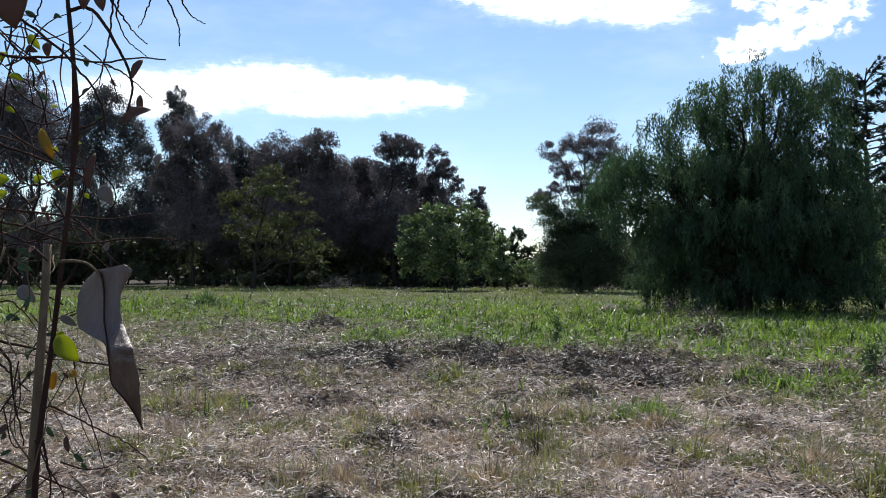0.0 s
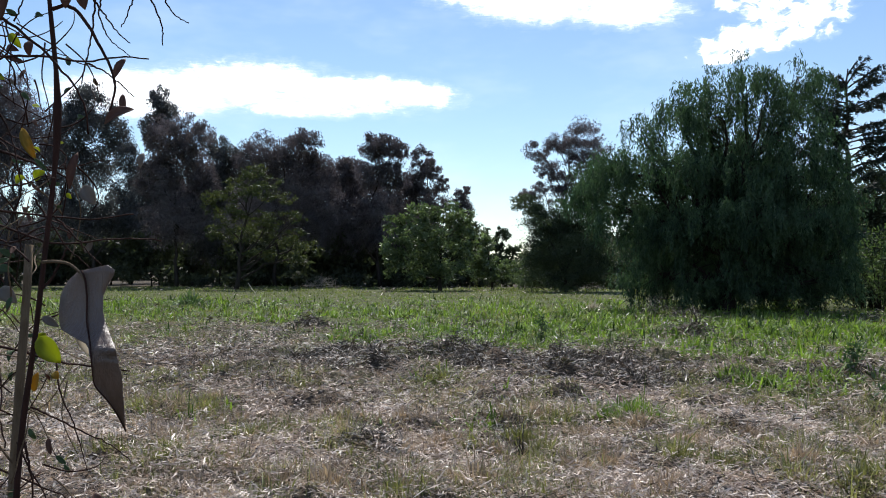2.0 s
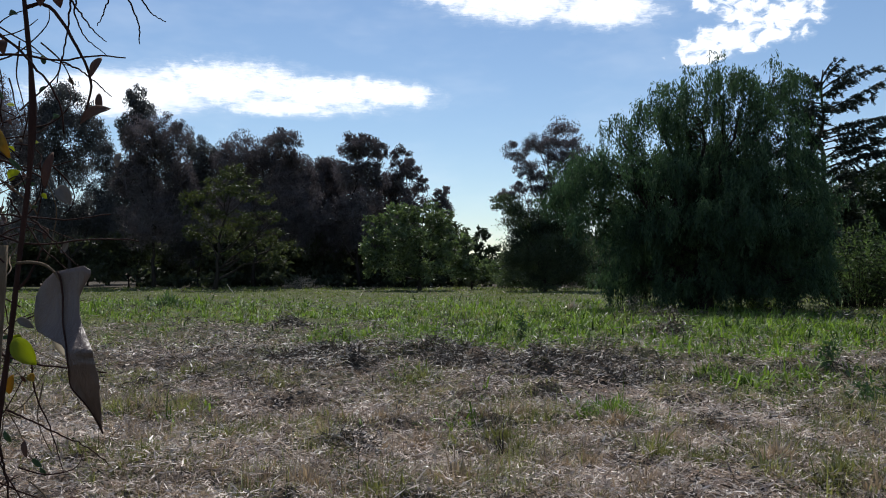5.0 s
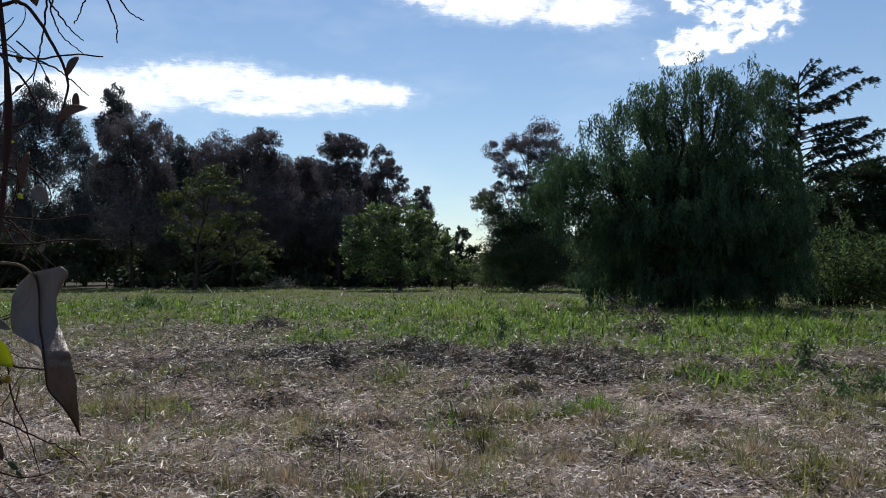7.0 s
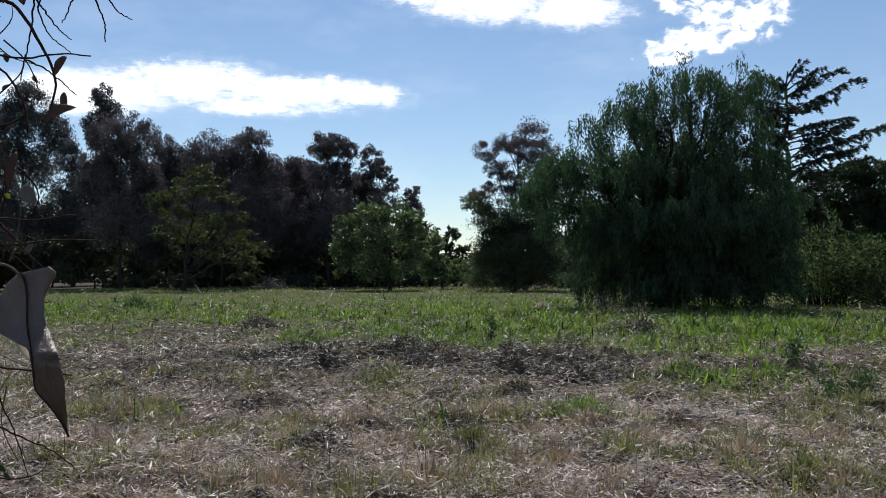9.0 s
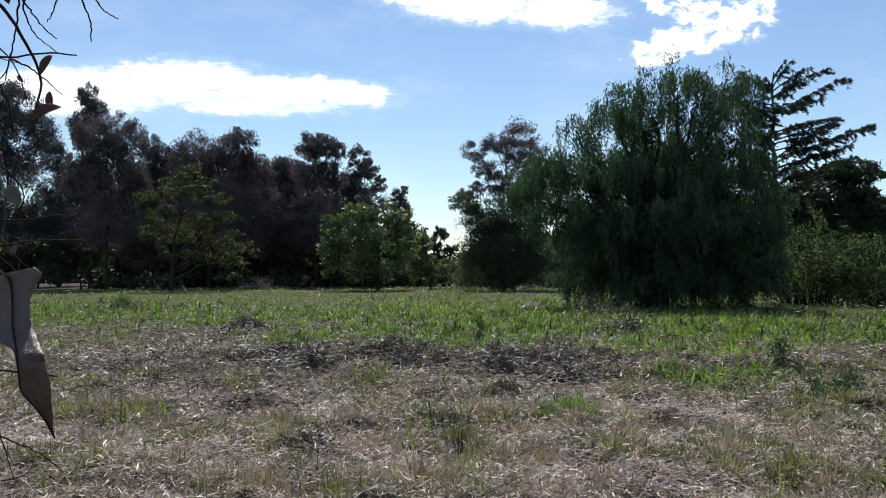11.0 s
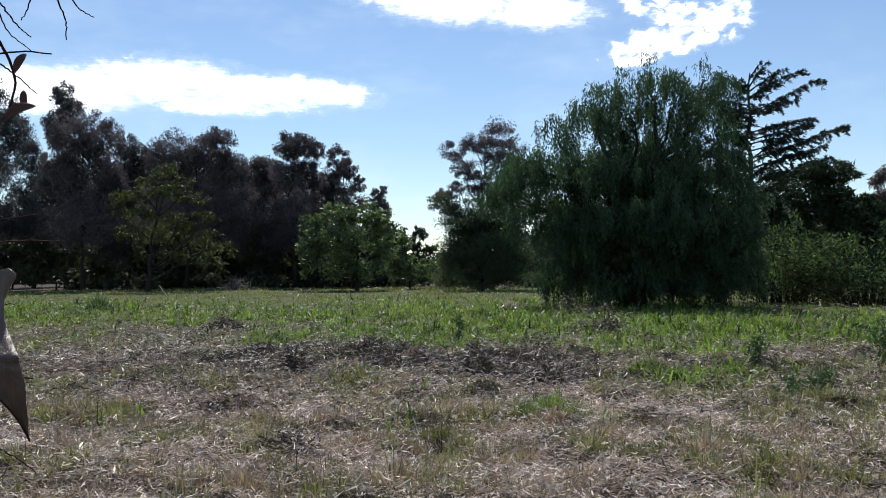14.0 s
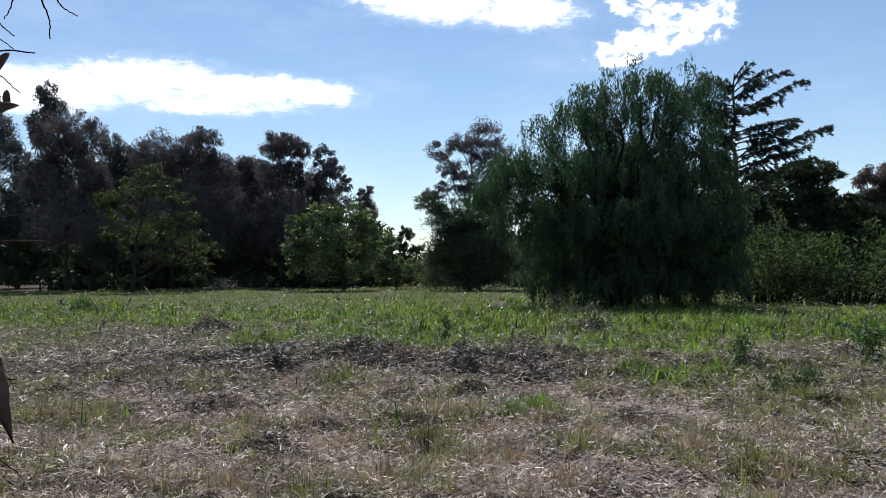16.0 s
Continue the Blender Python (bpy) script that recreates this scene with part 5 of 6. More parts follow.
TREES.append(("gum_blue", "thin bluish gum tree in the back row", -34.9, 83.0, [(-0.6, 0, 12.6, 1.29, 1.77), (0.3, 0, 9.9, 1.29, 1.65), (-0.9, 0, 7.1, 1.53, 1.65), (0.4, 0, 5.5, 1.77, 2.12), (-2.5, 0, 4.4, 2.94, 2.12), (-5.4, 0, 4.8, 2.94, 2.12)]))
TREES.append(("shade", "dark leafy tree behind the pepper tree", 33.4, 63.8, [(-0.1, 0, 7, 2.35, 2.12), (-1.2, 0, 4.8, 2.82, 2.35), (1.1, 0, 3.8, 2.82, 2.35), (-0.4, 0, 2.1, 2.82, 1.88)]))
for i, (kind, label, x, y, lobes) in enumerate(TREES):
    own = np.random.default_rng(100 + i)
    if kind == "willow":
        make_weeping(label, x, y, lobes, own)
    elif kind == "shrub":
        half = 1.9 * max(abs(l[0]) + 0.5 * l[3] for l in lobes)
        make_wispy(label, x, y, half, max(l[2] + l[4] for l in lobes) * (0.92 if i % 2 else 0.8), 110, own)
    else:
        make_tree(kind, label, x, y, lobes, own)
make_cedar("tall dark cedar with level tiers of boughs", 27.3, 55.7, 15.0, 5.3, np.random.default_rng(5))

RNG_GAP = np.random.default_rng(71)
# low dark bushes in the gap between the gum trees and the pepper tree
for i in range(9):
    a = radians(1.6 + 7.6 * i / 8 + RNG_GAP.uniform(-0.3, 0.3))
    r = RNG_GAP.uniform(71, 80)
    tall = RNG_GAP.uniform(0.8, 1.3)
    lobes = [(-0.5, 0, 0.55 * tall, 0.9, 0.6 * tall), (0.6, 0, 0.5 * tall, 0.9, 0.55 * tall), (RNG_GAP.uniform(-0.4, 0.4), 0, 1.3 * tall, 0.7, 0.6 * tall)]
    make_tree("thicket", "low dark leafy bush in the gap between trees", r * math.sin(a), r * math.cos(a), lobes, RNG_GAP, "bush", "bush", "bushes in the gap between trees")
# dark undergrowth below the row of gum trees
for i in range(38):
    a = radians(-31 + 33.0 * i / 37 + RNG.uniform(-0.6, 0.6))
    r = RNG.uniform(75, 90)
    if -21 < math.degrees(a) < -13 and i % 3:
        continue
    lobes = [(RNG.uniform(-1.8, 1.8), RNG.uniform(-1, 1), RNG.uniform(0.7, 4.6), RNG.uniform(1.0, 1.8), RNG.uniform(0.8, 1.6)) for _ in range(7)]
    make_tree("thicket", "dark leafy undergrowth bush below gum trees", r * math.sin(a), r * math.cos(a), lobes, RNG, "bush", "bush", "undergrowth below the gum trees")
for i in range(12):
    a = radians(13 + 28 * i / 11 + RNG.uniform(-0.6, 0.6))
    r = RNG.uniform(66, 84)
    lobes = [(RNG.uniform(-1.8, 1.8), RNG.uniform(-1, 1), RNG.uniform(0.7, 3.0), RNG.uniform(0.9, 1.6), RNG.uniform(0.7, 1.3)) for _ in range(6)]
    make_tree("thicket", "dark leafy undergrowth bush below trees", r * math.sin(a), r * math.cos(a), lobes, RNG, "bush", "bush", "undergrowth behind the pepper tree")

# low scrub along the field's far edge
for i in range(34):
    a = radians(-15 + 55 * i / 33 + RNG.uniform(-0.5, 0.5))
    r = RNG.uniform(70, 77)
    if 4.5 < math.degrees(a) < 7.5:
        continue
    lobes = [(RNG.uniform(-1.3, 1.3), RNG.uniform(-0.5, 0.5), RNG.uniform(0.25, 0.8), RNG.uniform(0.5, 1.0), RNG.uniform(0.35, 0.6)) for _ in range(4)]
    make_tree("thicket", "low dark scrub bush at the field's edge", r * math.sin(a), r * math.cos(a), lobes, RNG, "bush", "bush", "scrub at the field's edge")


def make_far_woods():
    """A belt of far trees that closes the view all round."""
    n = 42000
    a = np.radians(np.concatenate([RNG.uniform(-40, 48, 32000), RNG.uniform(48, 320, 10000)]))
    r = RNG.uniform(118, 140, n)
    x, y = r * np.sin(a), r * np.cos(a)
    top = 4.0 + 5.5 * soft_noise(x, y, 9.0, 41) + 2.0 * soft_noise(x, y, 3.0, 42)
    gap = 1 - 0.72 * np.exp(-((np.degrees(a) - 5.2) / 2.6) ** 2)
    z = top * gap * RNG.uniform(0, 1, n) ** 0.8
    at = np.stack([x, y, z], 1)
    v, t = leaf_tris(at, unit(RNG.normal(size=(n, 3))), RNG.uniform(0.7, 1.5, n), RNG.uniform(0.5, 1.0, n), RNG)
    tagged(piece("far_woods", tri_mesh("far_woods", v, t), "shade"), "far belt of dark trees beyond the field", "woods", kind="stuff")


make_far_woods()


# ---- the sapling and its cane by the standpoint ----
NEAR = 0.75      # metres ahead


def near_line(points, depth=0.0):
    """Millimetres across and up in the upright plane before the standpoint, to places."""
    k = (NEAR + depth) / NEAR
    return [(u / 1000 * k, NEAR + depth, EYE + (w / 1000 - EYE) * k) for u, w in points]


def near_point(u, w, depth):
    k = (NEAR + depth) / NEAR
    return (u * k, NEAR + depth, EYE + (w - EYE) * k)


def sleek(points, n):
    """A rounded line through points."""
    p = np.asarray(points, float)
    d = np.concatenate([[0], np.cumsum(np.linalg.norm(np.diff(p, axis=0), axis=1))])
    s = np.linspace(0, d[-1], n)
    q = np.stack([np.interp(s, d, p[:, i]) for i in range(3)], 1)
    for _ in range(2):
        q[1:-1] = 0.5 * q[1:-1] + 0.25 * (q[:-2] + q[2:])
    return q


def make_leaf(name, material, parent, base, tip, width, curl, label="", normal=(0, -1, 0.3)):
    """A pointed leaf from base to tip, folded at the midrib and curled."""
    a, b = Vector(base), Vector(tip)
    long = (b - a).length
    way = (b - a).normalized()
    side = way.cross(Vector(normal)).normalized()
    up = side.cross(way)
    bm = bmesh.new()
    rows = []
    for i in range(9):
        s = i / 8
        w = width / 2 * (math.sin(math.pi * min(1, s * 0.93 + 0.05)) ** 0.8 if 0 < s < 1 else 0.04)
        mid = a + way * (long * s) + up * (curl * long * math.sin(math.pi * s))
        rows.append([bm.verts.new(mid + side * (w * k) + up * (abs(k) * w * 0.45)) for k in (-1, -0.5, 0, 0.5, 1)])
    for r0, r1 in zip(rows, rows[1:]):
        for j in range(4):
            bm.faces.new((r0[j], r0[j + 1], r1[j + 1], r1[j]))
    ob = part(name, bm, material, parent, label)
    thick = ob.modifiers.new("thickness", "SOLIDIFY")
    thick.thickness = 0.0005
    return ob


def belly(s):
    """How far the withered leaf swings from its plane along its length: it turns up to the sky half way down."""
    return float(np.interp(s, (0.0, 0.15, 0.30, 0.38, 0.48, 0.53, 0.75, 1.0), (0.0, -0.003, -0.009, -0.018, -0.033, -0.036, -0.024, -0.004)))


def make_sapling():
    tree = tagged(new("sapling"), "thin red-brown sapling with bare twigs and withered leaves", "sapling")
    tree.location = (0, 0, 0)
    line = near_line(STEM)
    foot = (line[-1][0] - 0.02, NEAR + 0.02, float(ground_z(line[-1][0], NEAR)) - 0.03)
    pts = sleek([foot, (foot[0] + 0.01, NEAR + 0.01, 0.6)] + line[::-1] + [(line[0][0] - 0.03, NEAR, line[0][2] + 0.35)], 70)
    size = np.linspace(0.0046, 0.0013, 70) * (1 + 0.07 * RNG.normal(size=70))
    knot = int(np.argmin(abs(pts[:, 2] - line[3][2])))
    size[knot - 1:knot + 1] *= 1.55
    v, t = tube(pts, size, 9)
    smooth_shade(piece("stem", tri_mesh("stem", v, t), "red_stem", tree, "reddish-brown stem with a knot"))
    for depth, thick, points in TWIGS:
        p = sleek(near_line(points, depth), 22)
        p += RNG.normal(0, 0.0004, p.shape)
        v, t = tube(p, np.linspace(thick, thick * 0.45, 22) * 0.85 / 1000, 6)
        smooth_shade(piece("twig", tri_mesh("twig", v, t), "red_stem", tree))
    # finer twigs and leaves of the tangle beside the stem
    for i in range(96):
        z = RNG.uniform(1.20, 1.66)
        p = np.array([RNG.uniform(-0.44, -0.345), NEAR + RNG.uniform(-0.02, 0.12), z])
        way = unit(np.array([RNG.uniform(-0.4, 1.0), RNG.normal(0, 0.3), RNG.normal(0, 0.9)]))
        pts = [p]
        for _ in range(5):
            way = unit(way + RNG.normal(0, 0.35, 3))
            pts.append(pts[-1] + way * RNG.uniform(0.008, 0.024))
        v, t = tube(sleek(pts, 12), np.linspace(0.0009, 0.0004, 12), 5)
        # every other low twig is pale: whitish highlights put into its colour
        smooth_shade(piece("twig", tri_mesh("twig", v, t), "cane" if z < 1.46 and i % 2 else "red_stem", tree))
        if i % 4 != 3:
            q = pts[RNG.integers(2, 6)]
            tip = q + unit(RNG.normal(size=3) + np.array([0.1, 0, -0.6])) * RNG.uniform(0.008, 0.017)
            make_leaf("leaf", ("fresh" if z > 1.46 else "weed", "weed", "dry_brown", "weed", "grey_leaf", "weed", "dry_brown")[i % 7], tree, q, tip, RNG.uniform(0.003, 0.006), RNG.uniform(-0.25, 0.3))
    for material, depth, base, tip, width, curl in LEAVES:
        a, b = near_line([base, tip], depth)
        make_leaf("leaf", material, tree, a, (b[0], b[1] - 0.004, b[2]), width / 1000, curl)
    # the large withered leaf, folded at the midrib and twisted half way down
    bm = bmesh.new()
    rows = []
    spine = sleek([(u / 1000, 0, w / 1000) for u, w, _, _ in BIG_LEAF], 41)
    known = np.linspace(0, 1, len(BIG_LEAF))
    sdist = np.concatenate([[0], np.cumsum(np.linalg.norm(np.diff(np.array([(u, w) for u, w, _, _ in BIG_LEAF], float), axis=0), axis=1))])
    for i, p in enumerate(spine):
        s = i / 40
        left = np.interp(s * sdist[-1], sdist, [b[2] for b in BIG_LEAF]) / 1000
        right = np.interp(s * sdist[-1], sdist, [b[3] for b in BIG_LEAF]) / 1000
        row = []
        for k in (-1, -0.66, -0.33, 0, 0.33, 0.66, 1):
            w = left if k < 0 else right
            deep = 0.55 * abs(k) * w if k < 0 else (-0.35 if s < 0.5 else 0.25) * k * w
            deep += belly(s) + 0.0012 * math.sin(9 * s + 4 * k)
            crest = 0.005 * max(0.0, k) * max(0.0, 1 - s / 0.14)
            row.append(bm.verts.new(near_point(p[0] + k * w, p[2] + crest, deep - 0.012)))
        rows.append(row)
    for r0, r1 in zip(rows, rows[1:]):
        for j in range(6):
            bm.faces.new((r0[j], r1[j], r1[j + 1], r0[j + 1]))
    big = part("leaf", bm, "dead_leaf", tree, "large curled grey-brown withered leaf")
    thick = big.modifiers.new("thickness", "SOLIDIFY")
    thick.thickness = 0.0007
    v, t = tube(sleek(near_line(STALK, -0.012), 14), np.linspace(1.5, 0.9, 14) / 1000, 6)
    smooth_shade(piece("leaf_stalk", tri_mesh("leaf_stalk", v, t), "cane", big))
    rib = [near_point(p[0], p[2], belly(i / 40) - 0.0132) for i, p in enumerate(spine)]
    v, t = tube(rib, np.linspace(1.0, 0.3, 41) / 1000, 5)
    smooth_shade(piece("midrib", tri_mesh("midrib", v, t), "red_stem", big))
    # added fold whose pale colour paints the bright glint on the leaf's edge
    a, b = near_line([(-301, 1350), (-289, 1326)], 0.004)
    make_leaf("curled_edge", "sunlit_pale", big, a, b, 0.009, 0.1, "curled edge with sunlight put into its pale colour")
    # cane
    c = near_line(CANE, 0.035)
    foot = (c[-1][0] - 0.03, NEAR + 0.05, float(ground_z(c[-1][0], NEAR)) - 0.08)
    p = sleek([foot] + c[::-1], 40)
    size = np.full(40, 0.0036)
    size[::9] *= 1.12
    v, t = tube(p, size, 10)
    cane = piece("cane", tri_mesh("cane", v, t), "cane")
    smooth_shade(cane)
    tagged(cane, "weathered cane stuck in the ground beside a sapling", "garden cane")


STEM = [(-330, 1635), (-325, 1595), (-321, 1560), (-318, 1537), (-319, 1531), (-321, 1501), (-324, 1462), (-328, 1427), (-332, 1398), (-334, 1359), (-339, 1320), (-345, 1281), (-349, 1242), (-351, 1202)]
CANE = [(-343, 1421), (-344, 1378), (-348, 1320), (-352, 1261), (-355, 1202)]
STALK = [(-332, 1406), (-320, 1407), (-308, 1405), (-300, 1398), (-295, 1390)]
# depth in metres, thickness in millimetres, line
TWIGS = [
    (0, 2.2, [(-329, 1625), (-310, 1630), (-292, 1607), (-278, 1580), (-271, 1563), (-272, 1551), (-277, 1534)]),
    (0.01, 1.6, [(-388, 1587), (-380, 1584), (-330, 1585), (-297, 1579), (-268, 1585), (-243, 1583)]),
    (-0.01, 1.8, [(-379, 1625), (-367, 1615), (-340, 1596), (-320, 1575), (-303, 1556), (-295, 1536), (-294, 1517)]),
    (0.02, 1.3, [(-248, 1655), (-242, 1636), (-232, 1614), (-231, 1596)]),
    (0.02, 1.2, [(-241, 1655), (-231, 1636), (-221, 1621), (-209, 1614)]),
    (0.01, 1.2, [(-288, 1650), (-290, 1630), (-292, 1604), (-301, 1561)]),
    (0.02, 1.1, [(-253, 1655), (-257, 1635), (-267, 1610)]),
]
TWIGS += [
    (0.01, 1.2, [(-295, 1640), (-288, 1630), (-273, 1609), (-260, 1596)]),
    (0.03, 2, [(-416, 1520), (-386, 1507), (-362, 1500), (-338, 1491), (-312, 1479)]),
    (0.03, 1.5, [(-415, 1459), (-385, 1452), (-323, 1445), (-282, 1442), (-262, 1449), (-254, 1448)]),
    (0.03, 1.5, [(-414, 1446), (-365, 1437), (-325, 1421), (-289, 1424), (-261, 1428), (-230, 1425)]),
    (0.04, 1.7, [(-412, 1343), (-383, 1337), (-352, 1330), (-314, 1320), (-290, 1317), (-256, 1313)]),
    (0.04, 1.2, [(-339, 1282), (-310, 1268), (-269, 1249), (-253, 1235)]),
    (0.05, 1.5, [(-392, 1327), (-382, 1317), (-367, 1303), (-356, 1293)]),
]
TWIGS += [
    (0.05, 1.5, [(-383, 1331), (-373, 1319), (-371, 1293), (-360, 1247)]),
    (0.03, 1.6, [(-347, 1261), (-343, 1246), (-337, 1220), (-337, 1193)]),
    (0.05, 1.6, [(-391, 1241), (-381, 1235), (-343, 1220), (-304, 1203)]),
    (0.01, 1, [(-297, 1579), (-281, 1572), (-266, 1560), (-254, 1549)]),
    (0.02, 1, [(-359, 1615), (-352, 1632), (-349, 1650)]),
    (0.02, 1, [(-367, 1615), (-361, 1590), (-363, 1565), (-357, 1540)]),
    (0.03, 1.1, [(-388, 1605), (-373, 1592), (-358, 1580), (-345, 1555)]),
]
TWIGS += [
    (0.03, 1.1, [(-321, 1445), (-306, 1430), (-291, 1413), (-280, 1403)]),
    (0.03, 1.1, [(-341, 1462), (-326, 1442), (-311, 1418), (-286, 1398)]),
    (0, 1.6, [(-331, 1383), (-323, 1393), (-316, 1408), (-311, 1418)]),
    (0.02, 1, [(-285, 1635), (-287, 1620), (-278, 1600), (-258, 1584)]),
    (0.02, 1.2, [(-402, 1545), (-382, 1548), (-367, 1530), (-357, 1506), (-351, 1471)]),
    (0.03, 1, [(-319, 1320), (-314, 1291), (-303, 1269), (-290, 1228)]),
    (0.04, 1, [(-384, 1417), (-365, 1402), (-344, 1378), (-334, 1339)]),
]
TWIGS += [
    (0.04, 1.1, [(-393, 1368), (-374, 1373), (-359, 1358), (-346, 1339)]),
    (0.05, 1.2, [(-385, 1432), (-360, 1422), (-340, 1427), (-316, 1437)]),
    (0.05, 1, [(-395, 1476), (-371, 1469), (-356, 1452), (-350, 1422), (-354, 1388)]),
]
# material, depth, base, tip, width, curl
LEAVES = [
    ("dry_brown", 0, (-263, 1583), (-271, 1565), 7, 0.12),
    ("dry_brown", 0, (-255, 1539), (-279, 1525), 9, 0.25),
    ("dry_brown", 0.01, (-265, 1552), (-262, 1534), 6, 0.1),
    ("grey_leaf", 0.02, (-298, 1472), (-286, 1456), 13, 0.1),
    ("dry_brown", 0.02, (-303, 1501), (-308, 1469), 8, 0.1),
    ("yellow", 0.02, (-351, 1522), (-337, 1494), 9, 0.15),
    ("fresh", 0.02, (-388, 1581), (-380, 1587), 8, 0.1),
    ("fresh", 0.01, (-363, 1604), (-351, 1590), 7, 0.15),
    ("fresh", 0.02, (-340, 1477), (-329, 1484), 10, 0.1),
    ("fresh", 0.02, (-388, 1474), (-375, 1477), 11, 0.1),
    ("fresh", 0.02, (-385, 1461), (-377, 1466), 9, 0.1),
]
LEAVES += [
    ("fresh", -0.005, (-334, 1342), (-313, 1320), 17, 0.12),
    ("fresh", 0.01, (-328, 1339), (-334, 1344), 10, 0.1),
    ("yellow", 0.015, (-337, 1295), (-332, 1312), 8, 0.1),
    ("yellow", 0.015, (-320, 1312), (-315, 1306), 7, 0.1),
    ("grey_leaf", 0.03, (-367, 1384), (-351, 1371), 13, 0.15),
    ("grey_leaf", 0.02, (-331, 1359), (-315, 1351), 7, 0.1),
    ("dry_brown", -0.03, (-377, 1666), (-373, 1608), 36, 0.1),
    ("dry_brown", 0, (-310, 1641), (-314, 1625), 11, 0.2),
    ("dry_brown", 0, (-300, 1640), (-297, 1624), 10, 0.2),
    ("dry_brown", 0.01, (-344, 1598), (-344, 1583), 8, 0.2),
    ("dry_brown", 0.03, (-324, 1256), (-320, 1242), 5, 0.1),
]
LEAVES += [
    ("grey_leaf", 0.03, (-246, 1501), (-248, 1487), 6, 0.2),
    ("dry_brown", 0.01, (-366, 1590), (-353, 1588), 7, 0.2),
    ("dry_brown", 0, (-285, 1208), (-271, 1196), 9, 0.3),
    ("fresh", 0.03, (-356, 1475), (-346, 1479), 8, 0.1),
    ("fresh", 0.03, (-382, 1540), (-372, 1535), 5, 0.1),
    ("weed", 0.04, (-369, 1402), (-355, 1398), 7, 0.1),
    ("weed", 0.04, (-355, 1410), (-367, 1417), 6, 0.1),
    ("weed", 0.04, (-378, 1358), (-364, 1356), 7, 0.1),
]
# midrib across and up, then the width to either side
BIG_LEAF = [(-298, 1399, 2.9, 21.6), (-296, 1396, 6.9, 26.0), (-295, 1392, 12.8, 24.5), (-294, 1386, 18.1, 18.6), (-293, 1378, 22.6, 13.7), (-293, 1363, 24.0, 13.7), (-293, 1353, 23.5, 16.2), (-292, 1348, 22.6, 17.7), (-291, 1343, 14.7, 18.6), (-290, 1338, 6.4, 19.6), (-290, 1336, 1.5, 20.6), (-289, 1329, 1.0, 21.6), (-288, 1317, 0.5, 23.0), (-287, 1308, 0.5, 25.0), (-286, 1300, 1.0, 24.0), (-278, 1292, 1.5, 16.7), (-271, 1284, 1.0, 10.8), (-262, 1270, 0.5, 2.9), (-258, 1261, 0.1, 0.1)]
make_sapling()


# ---- small things on the field ----
def make_plant(name, label, category, foot, tip, n, leaf, width, spray, material, rng, wood="red_stem", reach=8):
    """A stalk with side shoots and pointed leaves, upright or fallen."""
    x, y = foot
    base = np.array([x, y, float(ground_z(x, y))])
    thing = tagged(new(name), label, category)
    thing.location = base
    line = bowed((0, 0, -0.01), tip, rng, 0.05, 9)
    size = (0.006 if wood == "red_stem" else 0.013) * np.linspace(1, 0.35, 9)
    v, t = tube(line, size, 6)
    smooth_shade(piece("stalk", tri_mesh("stalk", v, t), wood, thing))
    at = []
    for i in range(9):
        k = 1 + i % reach
        end = line[k] + unit(rng.normal(size=3) + np.array([0, 0, 0.5 if reach > 4 else 0.1])) * spray * rng.uniform(0.5, 1.2)
        shoot = bowed(line[k], end, rng, 0.08, 5)
        v, t = tube(shoot, np.linspace(0.003, 0.001, 5), 4)
        piece("shoot", tri_mesh("shoot", v, t), "red_stem", thing)
        at.append(shoot)
    pick = np.concatenate(at + [line[2 if reach > 4 else 1:reach + 1]])
    spots = pick[rng.integers(0, len(pick), n)] + rng.normal(0, spray * 0.16, (n, 3))
    low = ground_z(x + spots[:, 0], y + spots[:, 1]) - base[2] + 0.01
    spots[:, 2] = np.maximum(spots[:, 2], low)
    v, t = leaf_kites(spots, unit(rng.normal(size=(n, 3)) + np.array([0, 0, 0.25])), leaf * rng.uniform(0.6, 1.3, n), width * rng.uniform(0.7, 1.3, n), rng)
    tagged(piece("foliage", tri_mesh("foliage", v, t), material, thing), kind="stuff")
    return thing


make_plant("weed", "dark green thistle-like weed at the edge of hay", "weed", (5.6, 11.36), (0.05, 0.0, 0.32), 130, 0.11, 0.036, 0.17, "weed", RNG)
make_plant("weed", "tall bushy dark green weed in green grass", "weed", (7.35, 11.2), (0.2, 0.1, 0.5), 330, 0.13, 0.036, 0.4, "weed", RNG)
make_plant("fallen_branch", "fallen leafy branch lying on dry hay", "branch", (4.62, 8.75), (1.9, 2.4, 0.16), 420, 0.11, 0.030, 0.34, "weed", RNG, "pale_bark", 4)
make_plant("weed", "thin dark green weed among lush grass", "weed", (2.25, 17.2), (0.05, 0.0, 0.55), 160, 0.10, 0.03, 0.14, "weed", RNG)


def make_stick(label, foot, tip, thick, material):
    x, y = foot
    z = float(ground_z(x, y))
    v, t = tube(bowed((0, 0, -0.02), tip, RNG, 0.02, 7), np.linspace(thick, thick * 0.6, 7), 6)
    ob = smooth_shade(piece("dry_stalk", tri_mesh("dry_stalk", v, t), material))
    ob.location = (x, y, z)
    return tagged(ob, label, "stalk", "dry stalks on the field")


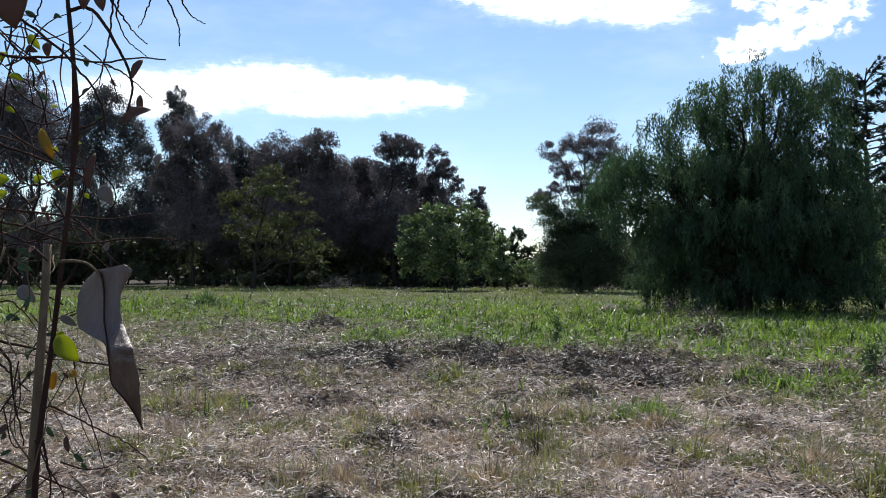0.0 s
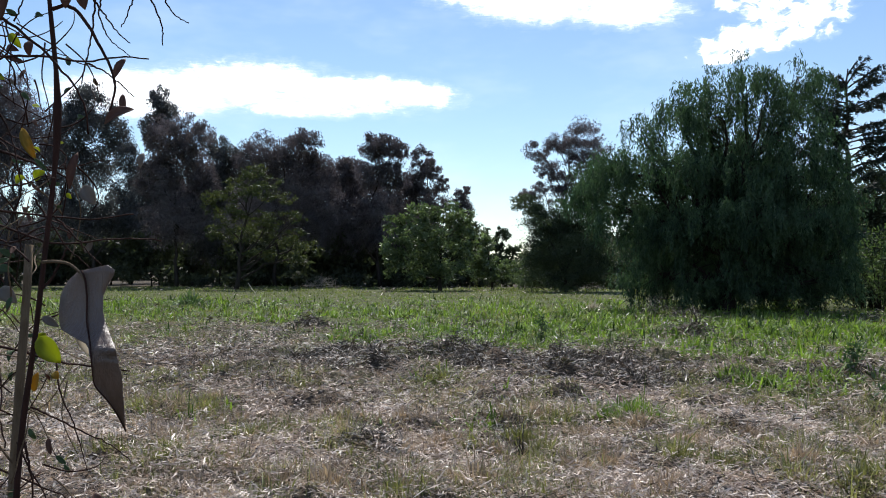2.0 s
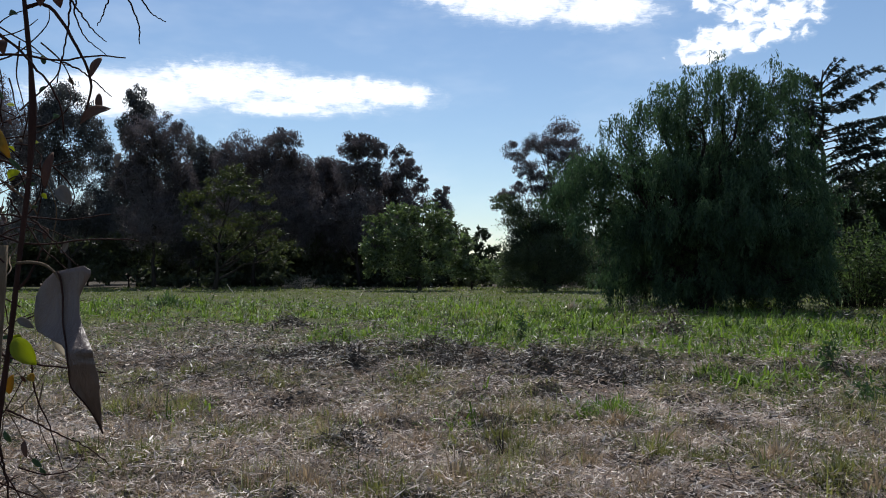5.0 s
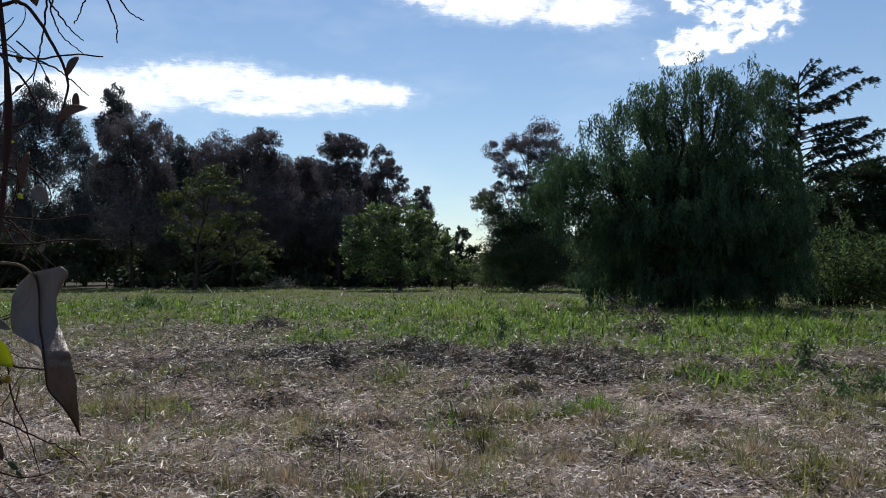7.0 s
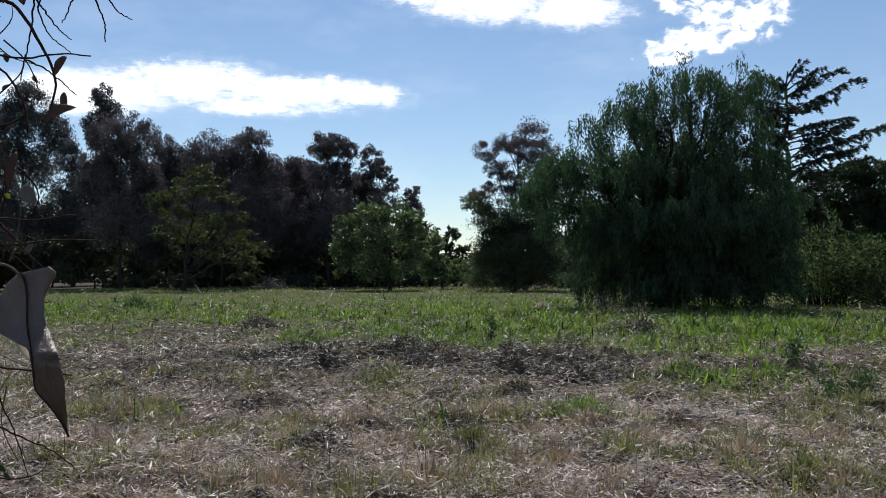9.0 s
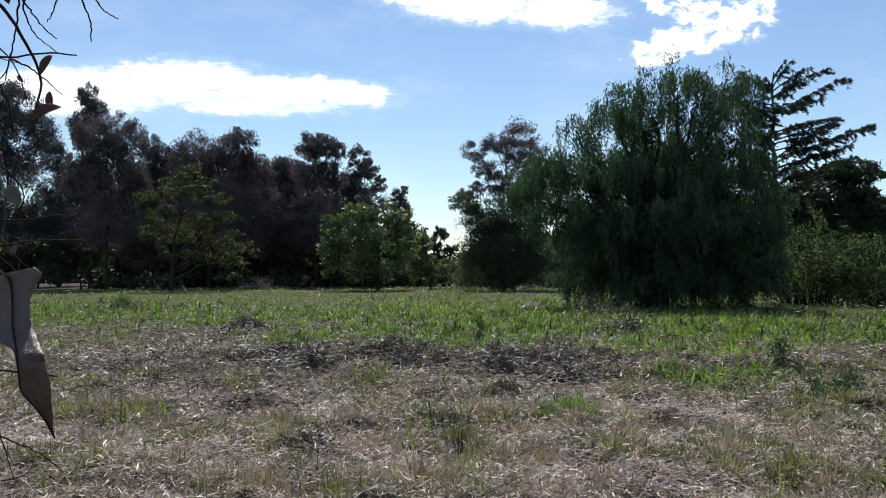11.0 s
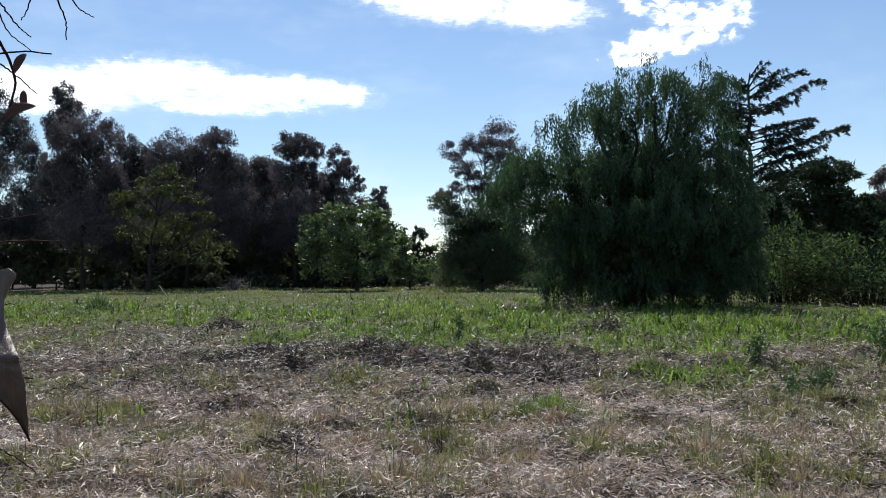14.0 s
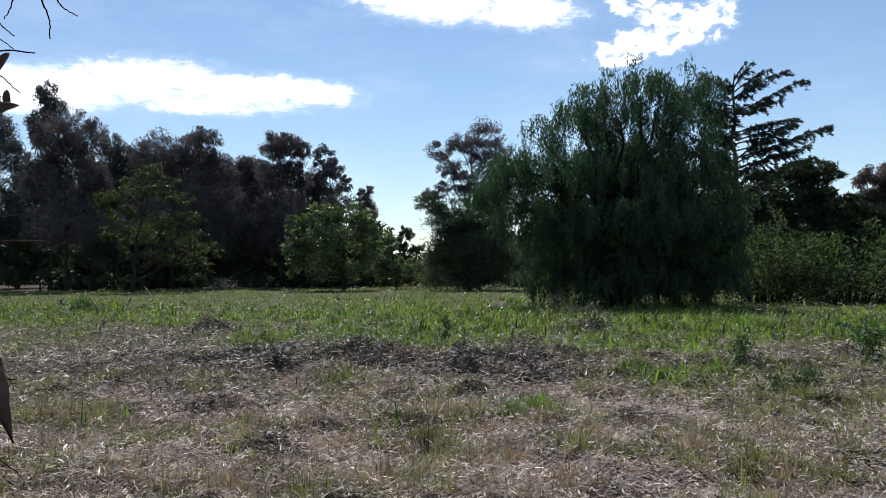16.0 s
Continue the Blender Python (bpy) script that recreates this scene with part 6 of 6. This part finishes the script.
make_stick("pale dry stalk leaning in grass at the field's end", (-9.9, 50.1), (-0.45, 0.0, 0.62), 0.022, "pale_straw")
make_stick("pale dry stalk lying on thatch", (0.85, 5.45), (-0.05, 0.12, 0.16), 0.0045, "pale_straw")
make_stick("pale dry stalk lying on thatch", (1.35, 7.35), (-0.09, 0.16, 0.07), 0.005, "pale_straw")
make_stick("pale dry stalk lying on thatch", (3.35, 6.35), (0.42, 0.06, 0.03), 0.006, "pale_straw")
make_stick("pale dry stalk lying on thatch", (-2.4, 9.6), (0.1, 0.05, 0.2), 0.006, "pale_straw")


def make_brush_pile():
    """Grey dead brush heaped at the foot of the trees."""
    x, y = -8.1, 66.5
    pile = tagged(new("brush_pile"), "heap of grey dead brush below gum trees", "brush pile")
    pile.location = (x, y, float(ground_z(x, y)))
    sticks = []
    for _ in range(150):
        u = RNG.normal(0, 0.75)
        high = 0.75 * math.exp(-(u / 1.0) ** 2)
        a = np.array([u, RNG.normal(0, 0.4), RNG.uniform(0, high)])
        sticks.append(tube(bowed(a, a + unit(RNG.normal(size=3) + np.array([0, 0, 0.5])) * RNG.uniform(0.3, 0.8), RNG, 0.08, 4), np.linspace(0.014, 0.005, 4), 4))
    v, t = joined(sticks)
    tagged(piece("brushwood", tri_mesh("brushwood", v, t), "pale_bark", pile), kind="stuff")


make_brush_pile()


def make_drum():
    """A teal steel drum among the trunks."""
    x, y = -13.9, 76.8
    drum = tagged(new("drum"), "faded teal steel drum standing below gum trees", "drum")
    drum.location = (x, y, float(ground_z(x, y)))
    profile = [(0.0, 0.0), (0.27, 0.0), (0.29, 0.02), (0.285, 0.05), (0.285, 0.28), (0.30, 0.295), (0.285, 0.31), (0.285, 0.57), (0.30, 0.585), (0.285, 0.60), (0.285, 0.84), (0.29, 0.87), (0.27, 0.88), (0.265, 0.86), (0.0, 0.86)]
    bm = bmesh.new()
    rings = [[bm.verts.new((p * math.cos(a), p * math.sin(a), z)) for a in np.linspace(0, 2 * math.pi, 25)[:-1]] for p, z in profile[1:-1]]
    for r0, r1 in zip(rings, rings[1:]):
        for k in range(24):
            bm.faces.new((r0[k], r0[(k + 1) % 24], r1[(k + 1) % 24], r1[k]))
    bm.faces.new(rings[0][::-1])
    bm.faces.new(rings[-1])
    part("barrel", bm, "teal", drum)


make_drum()
